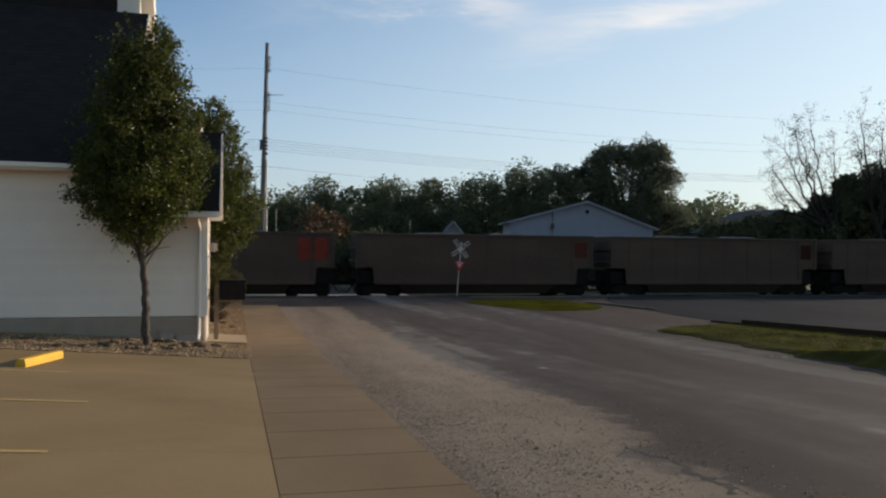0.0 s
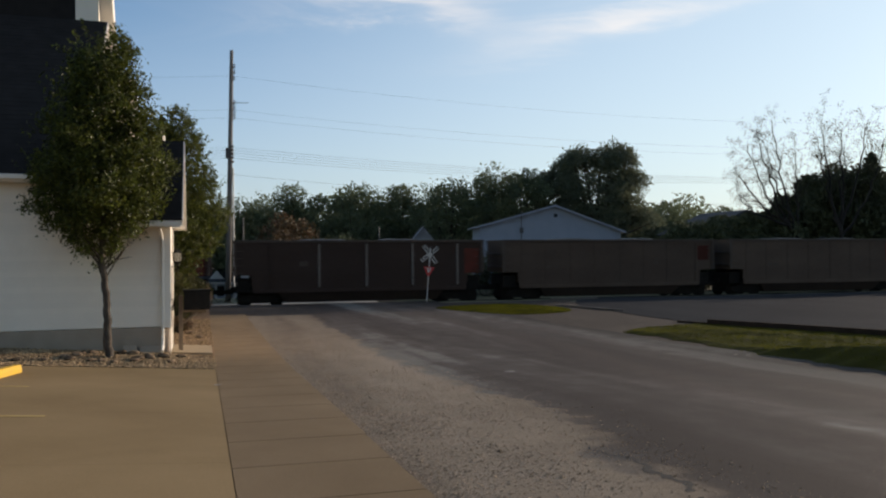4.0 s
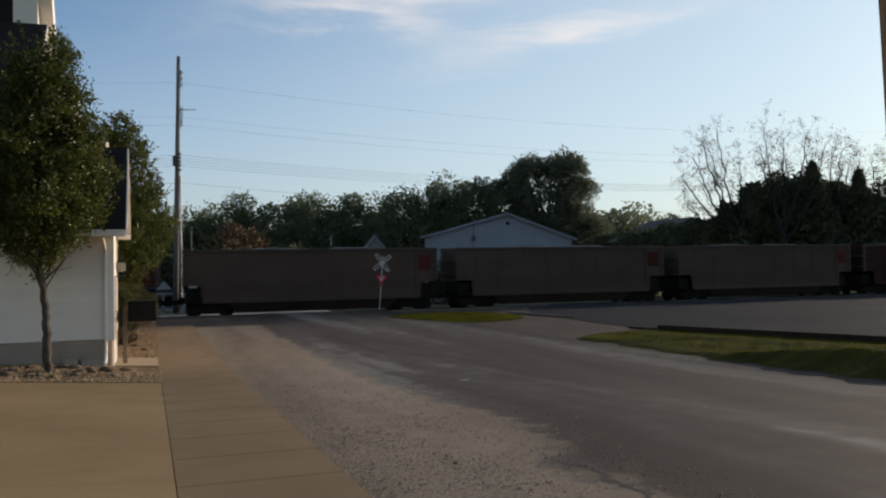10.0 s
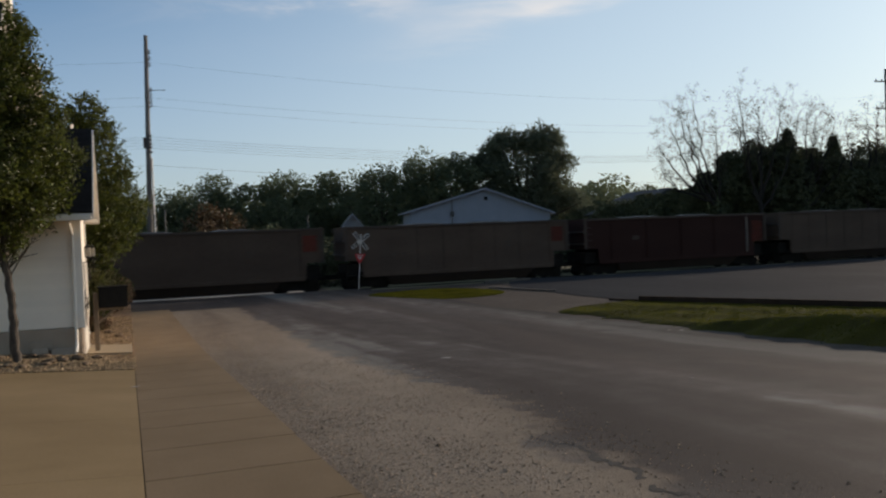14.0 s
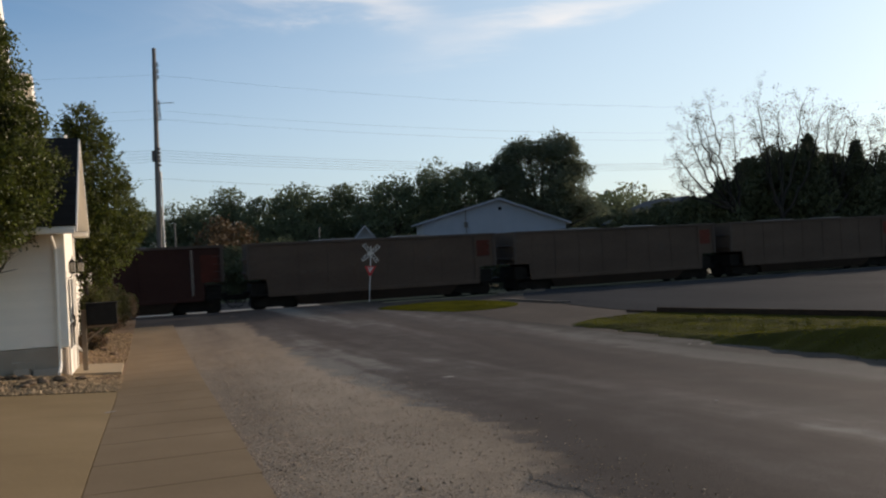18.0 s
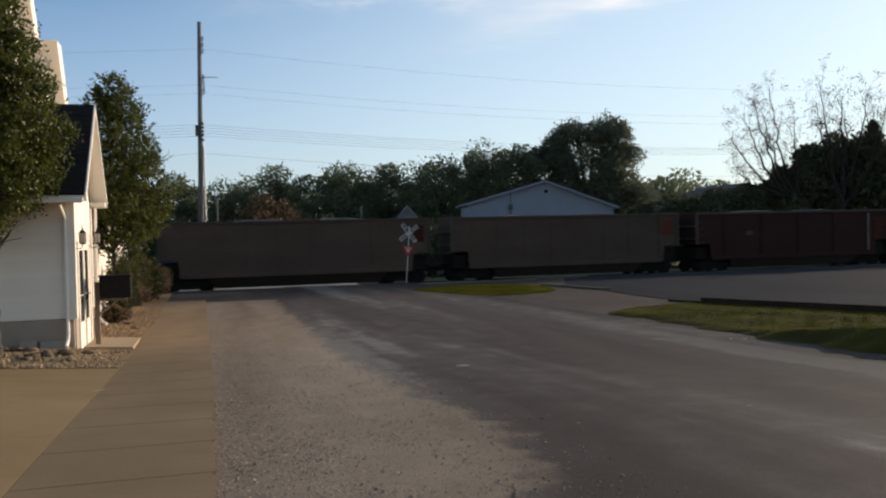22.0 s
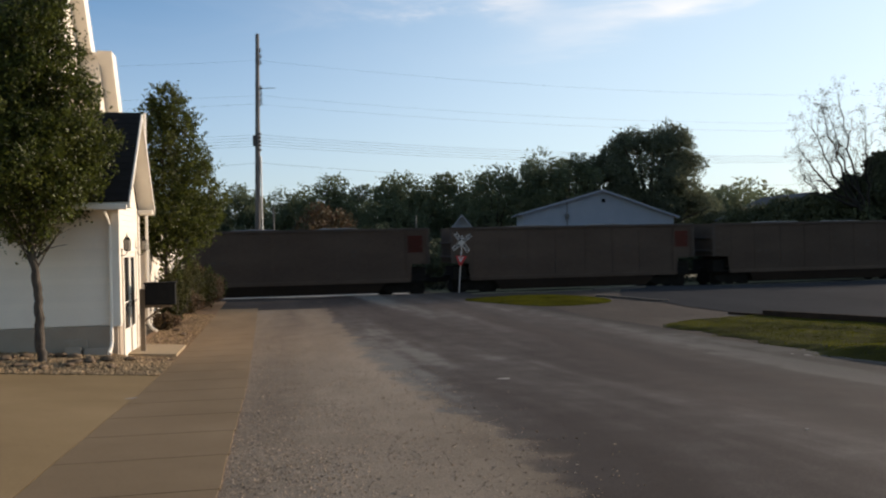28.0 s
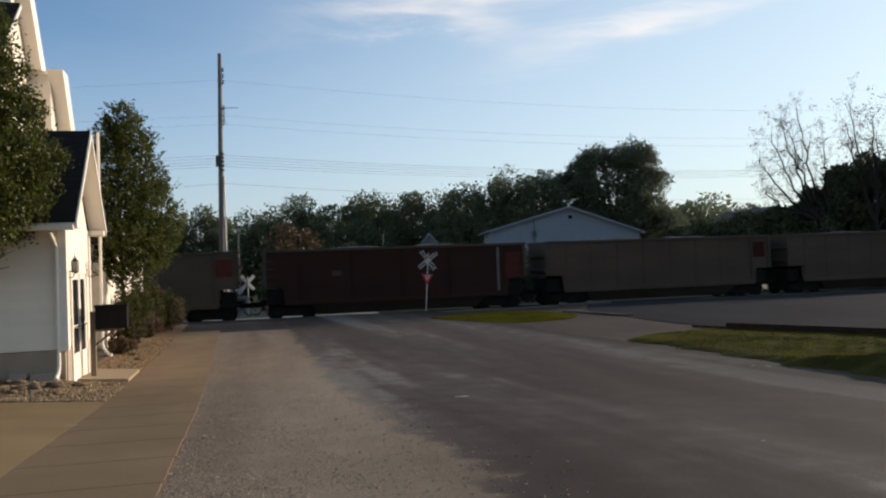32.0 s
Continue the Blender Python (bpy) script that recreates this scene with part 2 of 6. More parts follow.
def street_mat(name, stops, across, along, rough, spots=0.35, bump=0.35, wear=(), verge=(), spec=0.12):
    """Paving with soft streaks along the street: stops are (position, colour)."""
    m = mat(name, (0.1, 0.1, 0.1), rough=rough)
    nt = m.node_tree
    N, L = nt.nodes.new, nt.links.new
    bs = nt.nodes["Principled BSDF"]
    tc, mp = N("ShaderNodeTexCoord"), N("ShaderNodeMapping")
    turn = N("ShaderNodeMapping")
    turn.inputs["Rotation"].default_value = (0, 0, radians(-HEAD))
    mp.inputs["Scale"].default_value = (across, along, 1)
    L(tc.outputs["Object"], turn.inputs[0])
    L(turn.outputs[0], mp.inputs[0])
    bs.inputs["Specular IOR Level"].default_value = spec
    w = N("ShaderNodeTexNoise")
    w.inputs["Scale"].default_value, w.inputs["Detail"].default_value, w.inputs["Distortion"].default_value = 1.0, 6, 0.4
    L(mp.outputs[0], w.inputs[0])
    g = N("ShaderNodeTexNoise")
    g.inputs["Scale"].default_value, g.inputs["Detail"].default_value = 70, 6
    L(tc.outputs["Object"], g.inputs[0])
    p = N("ShaderNodeTexNoise")
    p.inputs["Scale"].default_value, p.inputs["Detail"].default_value = 1.7, 8
    L(tc.outputs["Object"], p.inputs[0])
    a1 = N("ShaderNodeMix")
    a1.inputs[0].default_value = 0.2
    L(w.outputs[0], a1.inputs[2])
    L(p.outputs[0], a1.inputs[3])
    rp = N("ShaderNodeValToRGB")
    els = rp.color_ramp.elements
    while len(els) < len(stops):
        els.new(0.5)
    for e, (q, c) in zip(els, stops):
        e.position, e.color = q, (*c, 1)
    L(a1.outputs[0], rp.inputs[0])
    gm = N("ShaderNodeMapRange")
    gm.inputs[1].default_value, gm.inputs[2].default_value, gm.inputs[3].default_value, gm.inputs[4].default_value = 0.3, 0.7, 1 - spots, 1 + spots
    L(g.outputs[0], gm.inputs[0])
    hs = N("ShaderNodeHueSaturation")
    L(gm.outputs[0], hs.inputs["Value"])
    col = rp.outputs[0]
    if wear or verge:
        # place across the street, made uneven by the noise
        sx = N("ShaderNodeSeparateXYZ")
        L(turn.outputs[0], sx.inputs[0])
        wob = N("ShaderNodeMath")
        wob.operation, wob.inputs[1].default_value = "MULTIPLY_ADD", 1.3
        L(a1.outputs[0], wob.inputs[0])
        rag = N("ShaderNodeMath")
        rag.operation, rag.inputs[1].default_value = "MULTIPLY_ADD", 1.1
        L(p.outputs[0], rag.inputs[0])
        swing = N("ShaderNodeMapRange")
        swing.inputs[1].default_value, swing.inputs[2].default_value, swing.inputs[3].default_value, swing.inputs[4].default_value = 6.7, 8.1, 0.8, 0.14
        L(sx.outputs[1], swing.inputs[0])
        place = N("ShaderNodeMath")
        place.operation = "ADD"
        L(sx.outputs[0], place.inputs[0])
        L(swing.outputs[0], place.inputs[1])
        L(place.outputs[0], rag.inputs[2])
        L(rag.outputs[0], wob.inputs[2])

        # wheel streaks drift towards the gravel as the street nears
        drift = N("ShaderNodeMapRange")
        drift.inputs[1].default_value, drift.inputs[2].default_value, drift.inputs[3].default_value, drift.inputs[4].default_value = 8.0, 20.0, 1.98, 0.0
        L(sx.outputs[1], drift.inputs[0])
        lane = N("ShaderNodeMath")
        lane.operation = "ADD"
        L(sx.outputs[0], lane.inputs[0])
        L(drift.outputs[0], lane.inputs[1])
        lane_wob = N("ShaderNodeMath")
        lane_wob.operation, lane_wob.inputs[1].default_value = "MULTIPLY_ADD", 1.4
        L(a1.outputs[0], lane_wob.inputs[0])
        L(lane.outputs[0], lane_wob.inputs[2])

        def across_ramp(points, shift, src):
            mr = N("ShaderNodeMapRange")
            mr.inputs[1].default_value, mr.inputs[2].default_value = shift, 20 + shift
            L(src.outputs[0], mr.inputs[0])
            r = N("ShaderNodeValToRGB")
            while len(r.color_ramp.elements) < len(points):
                r.color_ramp.elements.new(0.5)
            for e, (q, k) in zip(r.color_ramp.elements, points):
                e.position, e.color = q / 20, (k, k, k, 1)
            L(mr.outputs[0], r.inputs[0])
            return r.outputs[0]
        if wear:
            mw = N("ShaderNodeMix")
            mw.data_type, mw.blend_type = "RGBA", "MULTIPLY"
            mw.inputs[0].default_value = 1
            L(col, mw.inputs["A"])
            L(across_ramp(wear, 0.7, lane_wob), mw.inputs["B"])
            col = mw.outputs["Result"]
        if verge:
            ends, stops2 = verge
            r2 = N("ShaderNodeValToRGB")
            while len(r2.color_ramp.elements) < len(stops2):
                r2.color_ramp.elements.new(0.5)
            for e, (q, c) in zip(r2.color_ramp.elements, stops2):
                e.position, e.color = q, (*c, 1)
            L(a1.outputs[0], r2.inputs[0])
            mv = N("ShaderNodeMix")
            mv.data_type = "RGBA"
            L(across_ramp(ends, 1.2, wob), mv.inputs[0])
            L(r2.outputs[0], mv.inputs["A"])
            L(col, mv.inputs["B"])
            col = mv.outputs["Result"]
    L(col, hs.inputs["Color"])
    L(hs.outputs[0], bs.inputs["Base Color"])
    bp = N("ShaderNodeBump")
    bp.inputs["Strength"].default_value, bp.inputs["Distance"].default_value = bump, 0.015
    L(g.outputs[0], bp.inputs["Height"])
    L(bp.outputs[0], bs.inputs["Normal"])
    return m


HEAD = 14.4                              # the street runs this many degrees left of +y
M_DIRT = mat("dirt_and_grass", (0.05, 0.055, 0.022), (0.10, 0.085, 0.045), 0.95, 0.5, 30, 0.5)
GRAVEL_STOPS = [(0.33, (0.11, 0.0786, 0.0547)), (0.47, (0.169, 0.1274, 0.0902)), (0.64, (0.25, 0.1949, 0.1421))]
M_ASPHALT = street_mat("worn_asphalt", [(0.4, (0.0414, 0.0297, 0.0241)), (0.48, (0.0571, 0.0433, 0.0366)), (0.54, (0.0778, 0.0644, 0.0548)), (0.6, (0.1448, 0.1304, 0.1138))], 0.5, 0.04, 0.85,
                       wear=[(0, 0.92), (5.4, 0.96), (6.6, 0.9), (7.9, 0.88), (8.7, 1.05), (9.2, 1.2), (9.7, 0.86), (10.1, 0.78), (10.7, 0.97), (11.3, 0.72), (12.1, 0.52), (13.0, 0.36)], verge=([(4.26, 0.0), (4.36, 0.4), (4.45, 0.8), (4.56, 1.0)], GRAVEL_STOPS))
M_LOT = street_mat("parking_lot_asphalt", [(0.3, (0.0215, 0.0235, 0.0265)), (0.6, (0.0297, 0.0320, 0.0355)), (0.75, (0.0455, 0.0480, 0.0525))], 0.2, 0.12, 0.95, 0.2, spec=0.02)
M_APRON = street_mat("brown_gravel", [(0.3, (0.036, 0.027, 0.021)), (0.55, (0.051, 0.039, 0.031)), (0.7, (0.07, 0.055, 0.044))], 0.4, 0.2, 0.95, 0.4, 0.6)
M_CONC = street_mat("tan_concrete", [(0.3, (0.184, 0.122, 0.060)), (0.5, (0.221, 0.149, 0.075)), (0.7, (0.259, 0.178, 0.093))], 0.3, 0.3, 0.9, 0.1, 0.15)
M_WALKC = street_mat("walk_concrete", [(0.3, (0.158, 0.105, 0.058)), (0.5, (0.19, 0.128, 0.073)), (0.7, (0.223, 0.153, 0.09))], 0.5, 0.3, 0.9, 0.1, 0.15)
# lighter copy of the concrete: sun on the raised stoop is in the colour
M_STOOP = street_mat("sunlit_stoop_concrete", [(0.3, (0.27, 0.2, 0.125)), (0.7, (0.35, 0.265, 0.17))], 0.4, 0.4, 0.9, 0.1, 0.15)
M_JOINT = mat("joint_dirt", (0.05, 0.04, 0.03), (0.09, 0.075, 0.055), 0.95)
M_CRACK = mat("crack_shadow_soil", (0.006, 0.0055, 0.005), (0.013, 0.011, 0.01), 0.95)
M_MULCH = mat("bed_soil", (0.08, 0.046, 0.029), (0.135, 0.085, 0.056), 0.95, 6, 50, 0.6, spec=0.08)
M_STONE = mat("river_stone", (0.175, 0.116, 0.064), (0.36, 0.25, 0.145), 0.85, 10, 60, 0.2, island=0.55, spec=0.12)
M_ROCK = mat("edging_rock", (0.085, 0.058, 0.038), (0.2, 0.142, 0.095), 0.9, 5, 40, 0.6, rnd=0.45, spec=0.12)
M_GRASS = mat("grass_blades", (0.026, 0.0285, 0.004), (0.135, 0.134, 0.016), 0.9, 0.5, 1.6, 0, island=0.1, trans=0.3, spec=0.03)
M_TURF = mat("turf", (0.022, 0.0215, 0.006), (0.066, 0.061, 0.012), 0.95, 0.9, 40, 0.5, spec=0.03)
M_YELLOW = mat("yellow_paint", (0.62, 0.36, 0.02), (0.5, 0.3, 0.04), 0.7, 4, 50, 0.15)
M_STRIPE = mat("faded_yellow_stripe", (0.45, 0.29, 0.07), (0.34, 0.24, 0.1), 0.85, 3, 60, 0.1)
M_SIDING = mat("white_vinyl_siding", (0.8, 0.715, 0.6), (0.74, 0.66, 0.55), 0.5, 2.5, 40, 0.05, rnd=0.03)
M_TRIM = mat("white_trim", (0.8, 0.735, 0.635), (0.735, 0.67, 0.575), 0.45, 3, 40, 0.05)
M_FOUND = mat("grey_parged_foundation", (0.285, 0.227, 0.172), (0.357, 0.287, 0.22), 0.9, 3, 40, 0.3)
M_SHINGLE = mat("dark_shingle", (0.0175, 0.0156, 0.015), (0.0265, 0.024, 0.023), 0.95, 3, 90, 0.4, island=0.08, spec=0.1)
M_GLASS = mat("dark_door_glass", (0.012, 0.013, 0.014), (0.025, 0.024, 0.023), 0.12, 3, 10, 0.0, spec=0.06)
M_BLACK = mat("black_painted_metal", (0.009, 0.009, 0.009), (0.018, 0.017, 0.016), 0.7, 6, 50, 0.1, spec=0.08)
M_LAMPGLASS = mat("clear_lamp_glass", (0.5, 0.47, 0.41), (0.4, 0.37, 0.32), 0.12, 6, 40, 0, trans=0.7)
M_WOOD = mat("weathered_post", (0.13, 0.095, 0.065), (0.22, 0.165, 0.115), 0.9, 5, 50, 0.4, stretch=(1, 1, 0.15))
M_POLE = mat("weathered_pole", (0.09, 0.084, 0.08), (0.18, 0.165, 0.152), 0.9, 3, 30, 0.6, stretch=(6, 6, 0.35))
M_NEARPOLE = mat("creosoted_pole", (0.19, 0.10, 0.05), (0.33, 0.19, 0.10), 0.9, 2, 26, 0.9, stretch=(8, 8, 0.3))
M_BARK = mat("bark", (0.018, 0.0145, 0.011), (0.1, 0.08, 0.063), 0.95, 13, 50, 1.0, stretch=(1, 1, 0.4))
M_LEAF = mat("pear_leaves", (0.03, 0.042, 0.009), (0.096, 0.108, 0.019), 0.45, 3, 20, 0, island=0.7, trans=0.46, spec=0.3)
# next three leaf colours hold distance haze: paler and bluer than near leaves
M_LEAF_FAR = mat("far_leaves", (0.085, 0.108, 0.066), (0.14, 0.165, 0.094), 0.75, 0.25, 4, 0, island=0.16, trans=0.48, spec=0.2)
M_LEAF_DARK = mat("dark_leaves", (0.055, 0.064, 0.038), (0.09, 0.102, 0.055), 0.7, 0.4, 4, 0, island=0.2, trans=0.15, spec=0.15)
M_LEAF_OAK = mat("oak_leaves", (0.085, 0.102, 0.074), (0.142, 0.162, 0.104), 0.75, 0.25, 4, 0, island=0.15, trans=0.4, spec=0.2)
M_LEAF_BROWN = mat("browning_leaves", (0.125, 0.062, 0.032), (0.08, 0.062, 0.026), 0.65, 1.0, 6, 0, island=0.35, trans=0.25)
M_LEAF_DRY = mat("sparse_dry_leaves", (0.05, 0.042, 0.022), (0.035, 0.035, 0.016), 0.75, 1.0, 6, 0, island=0.3, trans=0.1)
M_TWIG = mat("dark_twigs", (0.013, 0.011, 0.009), (0.028, 0.023, 0.019), 0.95, 6, 40, 0.3)
M_CAR = mat("weathered_grey_steel", (0.066, 0.0435, 0.0315), (0.1, 0.069, 0.051), 0.85, 0.5, 9, 0.08, 0.0, 0.15, rnd=0.1, stretch=(0.5, 1, 1.6))
M_CARRED = mat("dull_red_steel", (0.03, 0.012, 0.0092), (0.043, 0.018, 0.0135), 0.85, 0.5, 9, 0.08, 0.0, 0.15, stretch=(0.5, 1, 1.6))
M_CARBROWN = mat("dull_brown_red_steel", (0.037, 0.0225, 0.017), (0.053, 0.034, 0.026), 0.85, 0.5, 9, 0.08, 0.0, 0.15, stretch=(0.5, 1, 1.6))
M_CARTRIM = mat("car_rib_steel", (0.06, 0.041, 0.031), (0.085, 0.061, 0.047), 0.75, 1, 12, 0.08, 0.25)
M_FRESH = mat("bright_red_panel", (0.23, 0.038, 0.024), (0.16, 0.03, 0.02), 0.75, 1.6, 12, 0.05, spec=0.15)
M_PALERIB = mat("pale_painted_rib", (0.14, 0.115, 0.095), (0.2, 0.17, 0.145), 0.8, 2, 20, 0.1)
M_PANEL = mat("orange_red_panel", (0.105, 0.024, 0.016), (0.055, 0.019, 0.013), 0.8, 1.6, 12, 0.05, rnd=0.5, spec=0.1)
# car steel at about half brightness: shade low on the cars, painted in
M_TUBSHADE = mat("shaded_lower_sheet", (0.03, 0.0215, 0.0165), (0.052, 0.036, 0.028), 0.9, 0.6, 9, 0.1, spec=0.1, stretch=(0.5, 1, 1.6))
M_UNDER = mat("sooty_running_gear", (0.01, 0.0085, 0.007), (0.02, 0.017, 0.014), 0.9, 3, 20, 0.2, spec=0.1)
M_COAL = mat("coal", (0.008, 0.008, 0.009), (0.022, 0.021, 0.021), 0.6, 3, 14, 0.8)
M_RAIL = mat("worn_rail_steel", (0.3, 0.28, 0.26), (0.42, 0.4, 0.37), 0.3, 2, 30, 0.05, 0.9)
M_TIE = mat("sleeper_wood", (0.05, 0.04, 0.032), (0.09, 0.072, 0.058), 0.95, 4, 30, 0.5, rnd=0.2)
M_BALLAST = mat("ballast", (0.05, 0.044, 0.038), (0.11, 0.098, 0.086), 0.95, 8, 40, 0.9, big=0.3)
M_SIGNW = mat("white_sign_sheet", (0.5, 0.475, 0.44), (0.38, 0.36, 0.335), 0.6, 4, 40, 0)
M_SIGNR = mat("red_sign_sheet", (0.5, 0.02, 0.02), (0.42, 0.025, 0.025), 0.5, 4, 40, 0)
M_INK = mat("black_lettering", (0.015, 0.015, 0.015), None, 0.6, 4, 40, 0)
M_GALV = mat("galvanised_steel", (0.4, 0.4, 0.39), (0.5, 0.5, 0.49), 0.5, 5, 40, 0.05, 0.6)
M_HOUSE = mat("pale_house_siding", (0.25, 0.275, 0.325), (0.21, 0.235, 0.28), 0.7, 1, 20, 0.05)
M_HROOF = mat("grey_roof", (0.07, 0.07, 0.08), (0.11, 0.11, 0.12), 0.9, 2, 30, 0.3)
M_SHED = mat("grey_shed_siding", (0.24, 0.25, 0.27), (0.31, 0.32, 0.34), 0.8, 1, 20, 0.05)
M_DIMHOUSE = mat("dim_house_siding", (0.035, 0.038, 0.045), (0.05, 0.053, 0.06), 0.9, 2, 30, 0.2)
M_KERB = mat("old_concrete_kerb", (0.07, 0.061, 0.052), (0.125, 0.11, 0.094), 0.9, 4, 40, 0.4, spec=0.15)
M_TIMBER = mat("dark_landscape_timber", (0.02, 0.0145, 0.011), (0.042, 0.032, 0.025), 0.95, 5, 40, 0.5, spec=0.05)
M_WIRE = mat("wire", (0.012, 0.012, 0.013), (0.022, 0.022, 0.022), 0.8, 4, 40, 0, spec=0.1)
M_INSUL = mat("grey_insulator", (0.045, 0.042, 0.042), (0.085, 0.08, 0.078), 0.4, 4, 40, 0)
M_PEBBLE = mat("loose_gravel", (0.2, 0.1419, 0.0967), (0.36, 0.2702, 0.1906), 0.95, 12, 60, 0.1, island=0.6, spec=0.1)

# ---- geometry helpers ----
CH, SH = math.cos(radians(HEAD)), math.sin(radians(HEAD))


def S(u, v, z=0.0):
    """From street coordinates (u along, v across to the right) to the world."""
    return Vector((v * CH - u * SH, u * CH + v * SH, z))


G_Y = np.array([-400, -60, 0, 9.75, 15.2, 20, 28, 44, 60, 3000.0])
G_Z = np.array([2.6, 2.6, 0, -0.43, -0.72, -0.86, -0.99, -1.10, -1.10, -1.10])
_ys = np.linspace(-400, 400, 3201)
_zs = np.interp(_ys, G_Y, G_Z)
_k = np.ones(9) / 9
_zs = np.convolve(np.pad(_zs, 4, mode="edge"), _k, mode="valid")


def gz(x, y):
    """Height of the ground."""
    x, y = np.asarray(x, float), np.asarray(y, float)
    v = x * CH + y * SH
    z = np.interp(y, _ys, _zs) + 0.06 * np.clip(0.2 - v, 0, 5)
    q = (y - 48.95 - 0.22 * x) * 0.9766                  # distance past the track's centre line
    dip = np.clip((q + 4.6) / 2.2, 0, 1)
    dip = dip * dip * (3 - 2 * dip)
    # the street falls away beyond the railway
    u = -x * SH + y * CH
    fall = np.clip((u - 58) / 40, 0, 1) * np.clip((26 - np.abs(v + 2)) / 10, 0, 1)
    return z * (1 - dip) + dip * -1.58 - 2.9 * fall * fall * (3 - 2 * fall)


def ground_at(x, y):
    return float(gz(x, y))


class Geo:
    """Collects faces of one mesh."""

    def __init__(self):
        self.v, self.f = [], []

    def add(self, verts, faces):
        n = len(self.v)
        self.v += [tuple(p) for p in verts]
        self.f += [tuple(n + i for i in f) for f in faces]
        return self

    def box(self, c, s, m=None, taper=1.0):
        """A box by its centre and size, under the pose m; its top is shrunk by taper."""
        x, y, z = s[0] / 2, s[1] / 2, s[2] / 2
        b = min(0.12 * min(s), 0.012)
        ps = []
        for k, (zz, ins) in enumerate(((-z, b), (-z + b, 0), (z - b, 0), (z, b))):
            t = 1.0 if k < 2 else taper
            for sx, sy in ((-1, -1), (1, -1), (1, 1), (-1, 1)):
                ps.append(Vector((c[0] + sx * (x - ins) * t, c[1] + sy * (y - ins) * t, c[2] + zz)))
        if m is not None:
            ps = [m @ p for p in ps]
        fs = [(3, 2, 1, 0), (12, 13, 14, 15)]
        for k in range(3):
            for i in range(4):
                j = (i + 1) % 4
                fs.append((k * 4 + i, k * 4 + j, k * 4 + 4 + j, k * 4 + 4 + i))
        return self.add(ps, fs)

    def tube(self, pts, rad, n=8, caps=True):
        pts = [Vector(p) for p in pts]
        rads = rad if isinstance(rad, (list, tuple)) else [rad] * len(pts)
        ring = []
        side = None
        for i, p in enumerate(pts):
            d = (pts[min(i + 1, len(pts) - 1)] - pts[max(i - 1, 0)]).normalized()
            if side is None:
                side = d.cross(Vector((0.3, 0.1, 1)) if abs(d.z) < 0.9 else Vector((1, 0.2, 0))).normalized()
            side = (side - d * side.dot(d)).normalized()
            up = d.cross(side)
            ring += [p + (side * math.cos(a) + up * math.sin(a)) * rads[i] for a in (2 * math.pi * k / n for k in range(n))]
        fs = []
        for i in range(len(pts) - 1):
            for k in range(n):
                j = (k + 1) % n
                fs.append((i * n + k, i * n + j, i * n + n + j, i * n + n + k))
        if caps:
            fs += [tuple(reversed(range(n))), tuple(range((len(pts) - 1) * n, len(pts) * n))]
        return self.add(ring, fs)

    def prism(self, poly, vec):
        """A flat polygon pushed along vec."""
        n = len(poly)
        poly = [Vector(p) for p in poly]
        vec = Vector(vec)
        ps = poly + [p + vec for p in poly]
        fs = [tuple(reversed(range(n))), tuple(range(n, 2 * n))] + [(i, (i + 1) % n, n + (i + 1) % n, n + i) for i in range(n)]
        return self.add(ps, fs)

    def mesh(self, name, material, smooth=False):
        me = bpy.data.meshes.new(name)
        me.from_pydata(self.v, [], self.f)
        bm = bmesh.new()
        bm.from_mesh(me)
        bmesh.ops.recalc_face_normals(bm, faces=bm.faces)
        bm.to_mesh(me)
        bm.free()
        if smooth:
            me.polygons.foreach_set("use_smooth", [True] * len(me.polygons))
        me.materials.append(material)
        return me


def part(name, geo, material, parent, label="", smooth=False, kind=""):
    """One mesh object under a thing or a part."""
    ob = new(name, geo.mesh(name, material, smooth) if isinstance(geo, Geo) else geo)
    ob.parent = parent
    return tagged(ob, label, kind=kind)


def thing(name, label, category, m=None, group="", kind=""):
    ob = new(name)
    ob.empty_display_size = 0.2
    if m is not None:
        ob.matrix_world = m
    return tagged(ob, label, category, group, kind)


def solid(name, geo, material, label, category, m=None, group="", kind="", smooth=False):
    """A thing of one mesh."""
    ob = new(name, geo.mesh(name, material, smooth))
    if m is not None:
        ob.matrix_world = m
    return tagged(ob, label, category, group, kind)


def raw_mesh(name, verts, faces, material, smooth=False):
    """Verts (n, 3) and faces (m, k) as arrays, quickly."""
    verts, faces = np.asarray(verts, np.float32), np.asarray(faces, np.int32)
    k = faces.shape[1]
    me = bpy.data.meshes.new(name)
    me.vertices.add(len(verts))
    me.vertices.foreach_set("co", verts.ravel())
    me.loops.add(faces.size)
    me.loops.foreach_set("vertex_index", faces.ravel())
    me.polygons.add(len(faces))
    me.polygons.foreach_set("loop_start", np.arange(0, faces.size, k, dtype=np.int32))
    me.polygons.foreach_set("loop_total", np.full(len(faces), k, np.int32))
    me.polygons.foreach_set("use_smooth", np.full(len(faces), bool(smooth)))
    me.update(calc_edges=True)
    me.materials.append(material)
    return me


